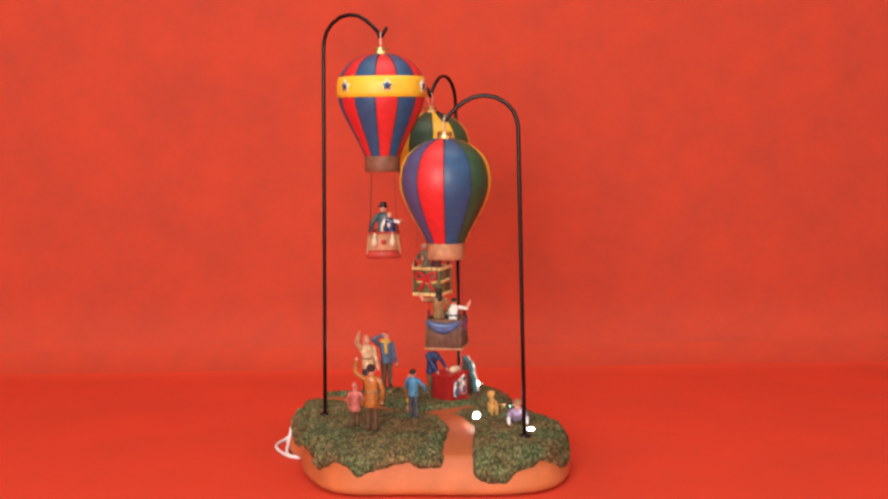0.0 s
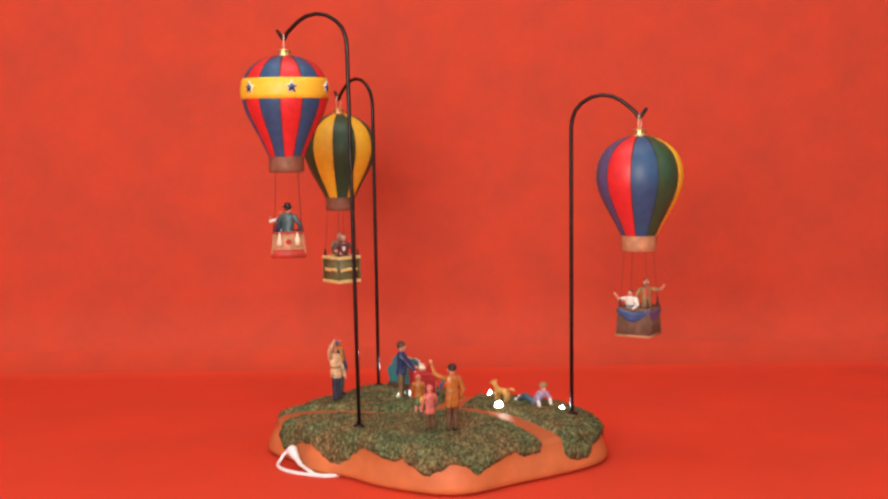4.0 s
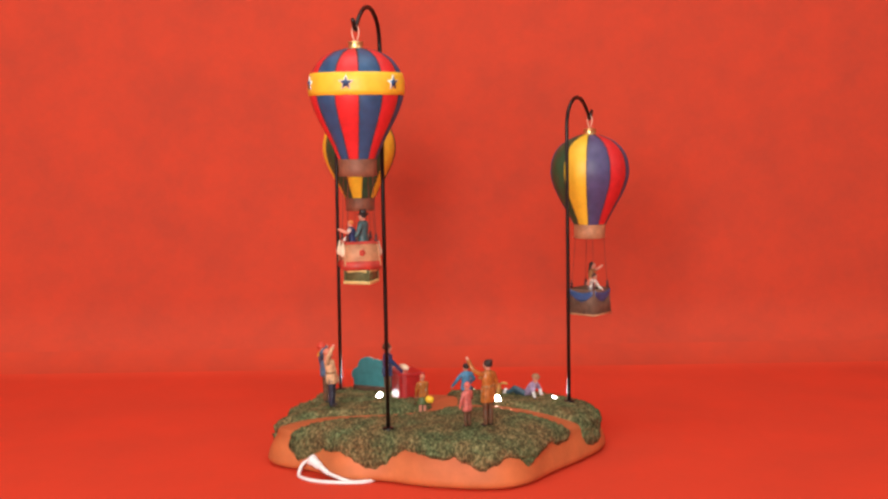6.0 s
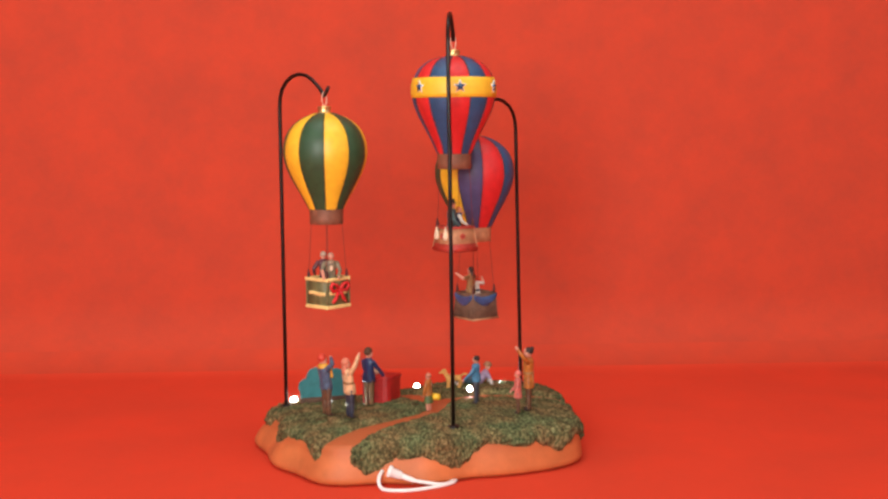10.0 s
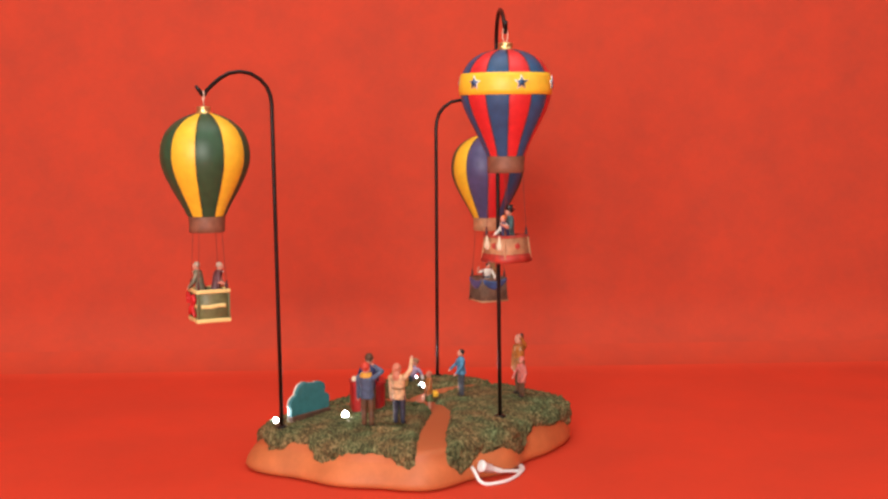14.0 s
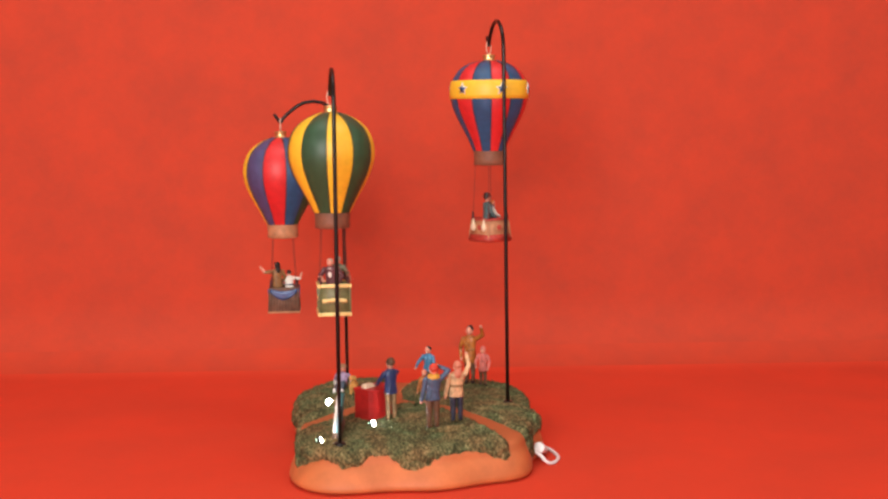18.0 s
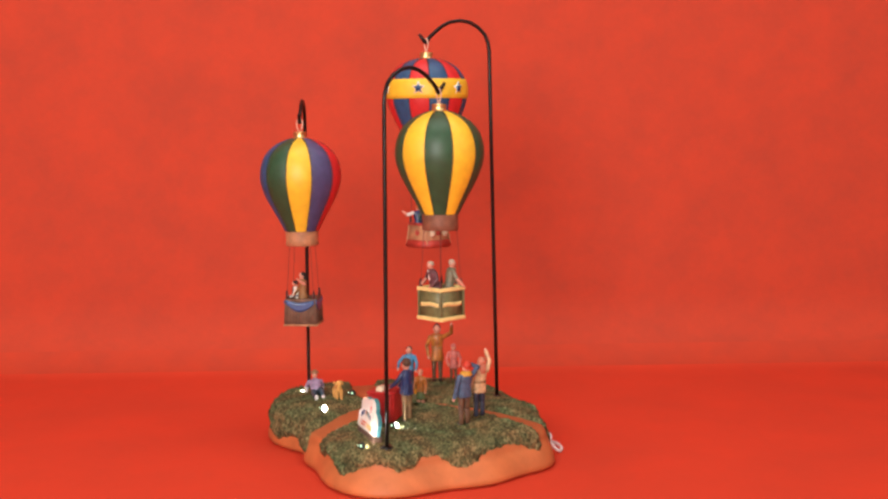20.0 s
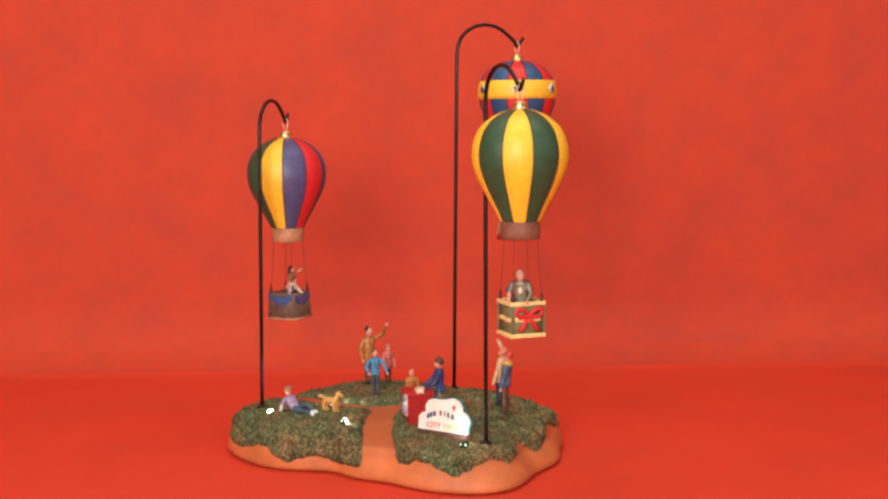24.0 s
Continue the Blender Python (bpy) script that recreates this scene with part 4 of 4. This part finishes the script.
def sitter():
    bm = bmesh.new()
    # hips at the origin, legs along +y, head behind and above
    mats = [SITTER_TOP, SITTER_LEGS, HAIRSAND, SKIN, WHITE]
    limb(bm, (-0.0030, 0.002, 0.0045), (-0.0035, 0.014, 0.0100), 0.0040, 0.0030, 1)
    limb(bm, (-0.0035, 0.014, 0.0100), (-0.0035, 0.024, 0.0030), 0.0030, 0.0022, 1)
    limb(bm, (0.0032, 0.002, 0.0042), (0.0050, 0.015, 0.0035), 0.0040, 0.0030, 1)
    limb(bm, (0.0050, 0.015, 0.0035), (0.0050, 0.027, 0.0026), 0.0030, 0.0022, 1)
    egg(bm, (-0.0035, 0.0262, 0.0026), (0.0022, 0.0034, 0.0026), 4)
    egg(bm, (0.0050, 0.0295, 0.0032), (0.0022, 0.0026, 0.0034), 4)
    up = Matrix.Rotation(radians(38), 3, "X")
    rings = [[up @ Vector((rx * math.cos(6.28319 * i / 14), ry * math.sin(6.28319 * i / 14), z)) + Vector((0, 0, 0.0040)) for i in range(14)]
             for z, rx, ry in ((-0.002, 0.0060, 0.0045), (0.004, 0.0062, 0.0048), (0.011, 0.0072, 0.0050), (0.0150, 0.0066, 0.0042), (0.0170, 0.0030, 0.0028))]
    loft(bm, rings, 0)
    sh = up @ Vector((0, 0, 0.0145)) + Vector((0, 0, 0.004))
    for s in (-1, 1):
        a = sh + Vector((s * 0.0068, 0, -0.0008))
        b = Vector((s * 0.0098, a.y - 0.0030, 0.0085))
        c = Vector((s * 0.0095, a.y - 0.0050, 0.0020))
        limb(bm, a, b, 0.0026, 0.0021, 0)
        limb(bm, b, c, 0.0021, 0.0018, 4)
        egg(bm, c + Vector((0, -0.0012, -0.0008)), (0.0016, 0.0024, 0.0012), 3, None, 8, 5)
    hd = up @ Vector((0, 0, 0.0205)) + Vector((0, 0.0015, 0.0052))
    limb(bm, sh, hd, 0.0022, 0.0022, 3)
    egg(bm, hd + Vector((0, 0.0004, 0.0012)), (0.0034, 0.0037, 0.0044), 3, None, 12, 9)
    egg(bm, hd + Vector((0, -0.0008, 0.0026)), (0.0038, 0.0039, 0.0034), 2, None, 12, 8)
    loft(bm, [[hd + Vector((0, 0, 0.0034)) + p for p in oval(z, r, r)] for z, r in ((-0.0006, 0.003), (-0.0003, 0.0056), (0.0004, 0.0056), (0.0008, 0.0040), (0.0030, 0.0034), (0.0034, 0.002))], 2)
    ob = new("figurine", finish("figurine", bm, mats))
    tagged(ob, "painted figurine in a pale lilac sweater reclining on the turf", "figurine", "figurines on the display")
    for v in ob.data.vertices:
        v.co *= 0.86
    ride(ob, pose(0.0361, -0.1110, ground(0.0361, -0.1110) - 0.0012, 0, 0, 62 - 90))


sitter()


# ---- stall and sign ----
def stall():
    s = thing("ticket_stall", "glossy dark red stall with a picture panel, on the turf", "stall")
    ring = ((-0.0165, -0.0125), (0.0165, -0.0125), (0.0165, 0.0065), (0.0145, 0.0105), (0.0105, 0.0125), (-0.0105, 0.0125), (-0.0145, 0.0105), (-0.0165, 0.0065))
    z = 0.0262
    bm = bmesh.new()

    def grown(k, zz):
        return [Vector((x * k, y * k, zz)) for x, y in ring]
    loft(bm, [grown(0.97, -0.002), grown(0.98, 0.0), grown(0.98, z - 0.003), grown(0.98, z - 0.0022)])
    part("cabinet", bm, KIOSK, s, "", False)
    bm = bmesh.new()
    loft(bm, [grown(1.0, z - 0.0022), grown(1.04, z - 0.0015), grown(1.04, z + 0.0004), grown(1.01, z + 0.0012)])
    part("counter", bm, KIOSK, s, "dark red counter top", False)
    # picture panel with plain shapes
    a, b = Vector((-0.0165, -0.0125, 0)), Vector((0.0165, -0.0125, 0))
    d = (b - a).normalized()
    nrm = Vector((d.y, -d.x, 0))
    m = Matrix((d, Vector((0, 0, 1)), nrm)).transposed().to_4x4()
    m.translation = (a + b) / 2 * 0.98 + Vector((0, 0, 0.0145)) + nrm * 0.0002
    bm = bmesh.new()
    block(bm, m @ Vector((0, 0, 0.0003)), (0.027, 0.022, 0.0008), 0, 0.0002, m.to_3x3())
    p = part("picture_panel", bm, KIOSK, s, "picture panel on the stall's front", False)
    for x, y, rx, ry, mat in ((-0.0075, -0.0075, 0.0045, 0.0022, CREAMWHITE), (0.0075, -0.0065, 0.0040, 0.0030, CREAMWHITE), (0.000, 0.005, 0.0035, 0.0035, CREAMWHITE), (-0.006, -0.002, 0.0062, 0.0085, CREAMWHITE), (0.0065, 0.002, 0.0055, 0.0095, CREAMWHITE), (-0.0065, -0.005, 0.0045, 0.0050, DRAPE), (-0.006, 0.0035, 0.0036, 0.0034, COAT_DENIM), (0.006, -0.004, 0.0030, 0.0045, COAT_LILAC), (0.0066, 0.007, 0.0026, 0.0026, COAT_NAVY)):
        bm = bmesh.new()
        h0 = 0.0012 if mat is CREAMWHITE else 0.0016
        loft(bm, [[m @ Vector((x + rx * math.cos(6.28319 * i / 12), y + ry * math.sin(6.28319 * i / 12), q)) for i in range(12)] for q in (0.0004, h0)])
        part("painted_shape", bm, mat, p)
    ride(s, pose(0.0460, 0.0100, ground(0.046, 0.010) - 0.0004, 0, 0, 23))
    bm = bmesh.new()
    block(bm, (0, 0, 0.0014), (0.0125, 0.0072, 0.0034), 0, 0.0011)
    block(bm, (0.0008, 0.0004, 0.0036), (0.0098, 0.0056, 0.0018), 0, 0.0007)
    ob = new("parcel", finish("parcel", bm, [SANDBAG]))
    tagged(ob, "small flat cream parcel lying on the red stall", "parcel")
    ride(ob, pose(0.0550, 0.0125, ground(0.046, 0.010) + 0.0266, 0, 0, 20))


stall()


def cloud_sign():
    s = thing("cloud_sign", "white cloud-shaped sign with a teal back on a brown foot", "sign")
    lobes = ((-0.0165, 0.010, 0.0070), (-0.0085, 0.0215, 0.0088), (0.0082, 0.0228, 0.0096), (0.0160, 0.0120, 0.0092), (0.0, 0.0205, 0.0100))
    pts = []
    for k in range(61):
        a = math.pi * k / 60
        far = 0.0
        for step in range(1, 90):
            q = step * 0.0005
            x, z = q * math.cos(a) * 1.0, q * math.sin(a)
            if any(math.hypot(x - lx, z - lz) < r for lx, lz, r in lobes) or (abs(x) < 0.0235 and z < 0.0085) or (abs(x) < 0.012 and z < 0.022):
                far = q
        pts.append((far * math.cos(a), far * math.sin(a)))
    for name, y0, y1, mat, k, label in (("front_board", -0.0030, -0.0008, CREAMWHITE, 0.98, "cream white cloud-shaped face"), ("back_board", -0.0008, 0.0026, TEALWOOD, 1.0, "teal painted back")):
        bm = bmesh.new()
        loft(bm, [[Vector((x * k, y, 0.0035 + z * k)) for x, z in pts] for y in (y0, y1)])
        part(name, bm, mat, s, label, False)
    bm = bmesh.new()
    block(bm, (0, 0.001, 0.0005), (0.047, 0.0085, 0.0075), 0, 0.001)
    part("foot", bm, PLINTH, s, "brown wooden foot")
    # the upper row cannot be read: bars on a bow
    for x, z, w, mat in ((-0.0140, 0.0165, 0.0020, COAT_NAVY), (-0.0112, 0.0180, 0.0024, COAT_NAVY), (-0.0080, 0.0194, 0.0022, COAT_NAVY), (-0.0022, 0.0206, 0.0022, BROWN),
                         (0.0016, 0.0205, 0.0013, COAT_OLIVE), (0.0050, 0.0198, 0.0020, TEALWOOD), (0.0090, 0.0183, 0.0022, COAT_DENIM)):
        bm = bmesh.new()
        block(bm, (x, -0.0031, z), (w, 0.0006, 0.0046), 0, 0.0001)
        part("letter_bar", bm, mat, s)
    for word, x, mat in (("CITY", -0.0092, LETTER_RED), ("PARK", 0.0092, LETTER_GOLD)):
        text = bpy.data.curves.new("lettering", "FONT")
        text.body, text.size, text.extrude, text.align_x, text.align_y = word, 0.0070, 0.0002, "CENTER", "CENTER"
        text.offset = 0.0001
        text.materials.append(mat)
        ob = new("lettering", text)
        ob.parent = s
        ob.location, ob.rotation_euler = (x, -0.0032, 0.0084), (radians(90), 0, 0)
        ob["label"] = "painted word on the sign"
    bm = bmesh.new()
    egg(bm, (0.0100, -0.0031, 0.0272), (0.0016, 0.0005, 0.0020))
    limb(bm, (0.0100, -0.0031, 0.0252), (0.0102, -0.0031, 0.0232), 0.0004, 0.0004)
    part("balloon_mark", bm, HATRED, s, "small red balloon mark")
    for o in s.children:
        if o.type == "MESH":
            for v in o.data.vertices:
                v.co.x, v.co.z = v.co.x * 1.12, v.co.z * 0.97
    ride(s, pose(0.0965, 0.0415, ground(0.0965, 0.0415) + 0.0006, -6, 0, 66))


cloud_sign()


# ---- small lamps ----
def spot_lamp(x, y, face, lift=18):
    s = thing("spot_lamp", "tiny bright white spot lamp set in the turf", "lamp", "spot lamps")
    bm = bmesh.new()
    rings = [[Vector((z, r * math.cos(6.28319 * i / 14), 0.0034 + r * math.sin(6.28319 * i / 14))) for i in range(14)]
             for z, r in ((-0.0040, 0.0008), (-0.0036, 0.0024), (-0.0018, 0.0038), (0.0010, 0.0043), (0.0010, 0.0036), (-0.0008, 0.0030), (-0.0022, 0.0015))]
    loft(bm, rings)
    part("housing", bm, LAMPBODY, s, "dark green lamp housing")
    bm = bmesh.new()
    egg(bm, (0.0003, 0, 0.0034), (0.0016, 0.0031, 0.0031), 0, None, 16, 11)
    part("lens", bm, LENS, s, "glowing white lens")
    # greenish glints of leaked light on the back, added as small glowing beads
    for y0 in (-0.0020, 0.0020):
        bm = bmesh.new()
        egg(bm, (-0.0026, y0, 0.0052), (0.0009, 0.0009, 0.0009), 0, None, 8, 6)
        part("rear_glint", bm, LEAK, s, "greenish glint of leaked lamp light, shaped as a glowing bead")
    ride(s, pose(x, y, ground(x, y) - 0.0022, 0, -lift, face))


for place in ((0.1205, 0.0640, 165), (0.0136, -0.0797, 190), (0.070, -0.0542, 112), (0.0356, -0.1394, -60, 68), (0.0598, 0.0383, 138)):
    spot_lamp(*place)


# ---- power lead ----
def power_lead():
    s = thing("power_lead", "white plug and lead looped beside the base", "cable")
    bm = bmesh.new()
    a, b = Vector((-0.0868, 0.0916, 0.0100)), Vector((-0.1000, 0.0782, 0.0030))
    d = (b - a).normalized()
    tube(bm, [a - d * 0.0062, a - d * 0.0056, a - d * 0.0030, a - d * 0.0022, a + d * 0.0060, a + d * 0.0072], [0.0040, 0.0054, 0.0054, 0.0044, 0.0038, 0.0030], 16)
    part("plug", bm, WHITE, s, "white plastic plug")
    bm = bmesh.new()
    tube(bm, [a + d * (0.0068 + k * 0.0011) for k in range(12)], [0.0030 - 0.00006 * k - (0.0003 if k % 2 else 0.0) for k in range(12)], 10)
    part("strain_relief", bm, WHITE, s, "ribbed white strain relief")
    e = a + d * 0.0185
    strands = ((e, (-0.1065, 0.0680, 0.0008), (-0.1112, 0.0590, -0.0010), (-0.1118, 0.0500, -0.0012), (-0.1070, 0.0410, -0.0012)),
               ((-0.0755, 0.0965, 0.0105), (-0.0800, 0.1030, 0.0075), (-0.0840, 0.1062, 0.0020), (-0.0900, 0.1062, -0.0010), (-0.0985, 0.1010, -0.0012), (-0.1065, 0.0910, -0.0012),
                (-0.1110, 0.0790, -0.0012), (-0.1132, 0.0670, -0.0012), (-0.1140, 0.0560, -0.0012), (-0.1128, 0.0460, -0.0012), (-0.1060, 0.0370, -0.0012)))
    for keys in strands:
        key = [Vector(k) for k in keys]
        pts = []
        for i in range(len(key) - 1):
            p0, p1, p2, p3 = key[max(i - 1, 0)], key[i], key[i + 1], key[min(i + 2, len(key) - 1)]
            for k in range(6):
                f = k / 6
                pts.append(0.5 * (2 * p1 + (p2 - p0) * f + (2 * p0 - 5 * p1 + 4 * p2 - p3) * f * f + (3 * p1 - p0 - 3 * p2 + p3) * f ** 3))
        bm = bmesh.new()
        tube(bm, pts + [key[-1]], 0.0017, 8)
        part("lead", bm, WHITE, s)
    ride(s, Matrix())


power_lead()


# ---- riders in the baskets ----
def rider(ob, key, x, y, z, face):
    HANGERS.append((ob, key, pose(x, y, z, 0, 0, face - 90)))
    ob["group"] = "figurines in the baskets"


H = 0.045
rider(figurine("figurine", "painted figurine in a grey-teal coat and black top hat", 0.046, COAT_TEAL, COAT_TEAL, HAIRDARK,
               (-0.19, 0.14, 0.50), (0.20, 0.14, 0.50), 0.40, hat=HATBLACK, shirt=CREAMWHITE, cut=0.40, wide=1.25), "star", 0.0, 0.0035, -0.1845, -118)
rider(figurine("figurine", "small ginger-haired painted figurine in white sleeves waving from the basket", 0.037, COAT_NAVY, COAT_NAVY, GINGER,
               (-0.37, 0.15, 0.80), (0.12, 0.22, 0.54), 0.40, cut=0.40, sleeve=CREAMWHITE, shirt=CREAMWHITE, wide=1.2, lean=0.1, bare=(-1,)), "star", 0.0065, -0.0065, -0.1815, -115)
rider(figurine("figurine", "painted figurine in an olive coat resting an arm on the basket", H, COAT_OLIVE, COAT_OLIVE, HAIRGREY,
               (-0.13, 0.20, 0.50), (0.20, 0.22, 0.50), 0.40, cut=0.40, shirt=SANDBAG, lean=0.16, wide=1.2, bare=(1,)), "green", 0.0066, -0.0030, -0.1800, -28)
rider(figurine("figurine", "white-haired painted figurine in a plum coat and cream cravat", H, COAT_PLUM, COAT_PLUM, HAIRGREY,
               (-0.18, 0.16, 0.52), (0.12, 0.20, 0.56), 0.40, cut=0.40, shirt=CREAMWHITE, lean=0.22, wide=1.2, bare=(1,)), "green", -0.0050, 0.0018, -0.1805, 160)
rider(figurine("figurine", "painted figurine in a tan jacket with long dark hair waving", H, COAT_TAN, COAT_TAN, HAIRDARK,
               (-0.33, 0.18, 0.86), (0.18, 0.14, 0.50), 0.40, cut=0.40, long_hair=True, shirt=HATRED, wide=1.15, bare=(-1,)), "rainbow", 0.0068, 0.0012, -0.1790, -62)
rider(figurine("figurine", "small dark-haired painted figurine in white waving from the basket", 0.038, CREAMWHITE, COAT_NAVY, HAIRDARK,
               (-0.12, 0.26, 0.56), (0.36, 0.05, 0.88), 0.40, cut=0.40, lean=0.24, wide=1.2, bare=(1,), belt=COAT_NAVY), "rainbow", -0.0055, -0.0048, -0.1820, -82)


# ---- keys ----
def motions():
    slow = [0.5 * k for k in range(49)]
    quick = [0.25 * k for k in range(97)]
    for ob, m in RIDERS:
        walk(ob, [(t, Matrix.Rotation(radians(table_turn(t)), 4, "Z") @ m) for t in slow])
    for ob, key in STANDS:
        walk(ob, [(t, pole_pose(key, t)) for t in quick])
    for ob, key, m in HANGERS:
        walk(ob, [(t, balloon_pose(key, t) @ m) for t in quick])


motions()
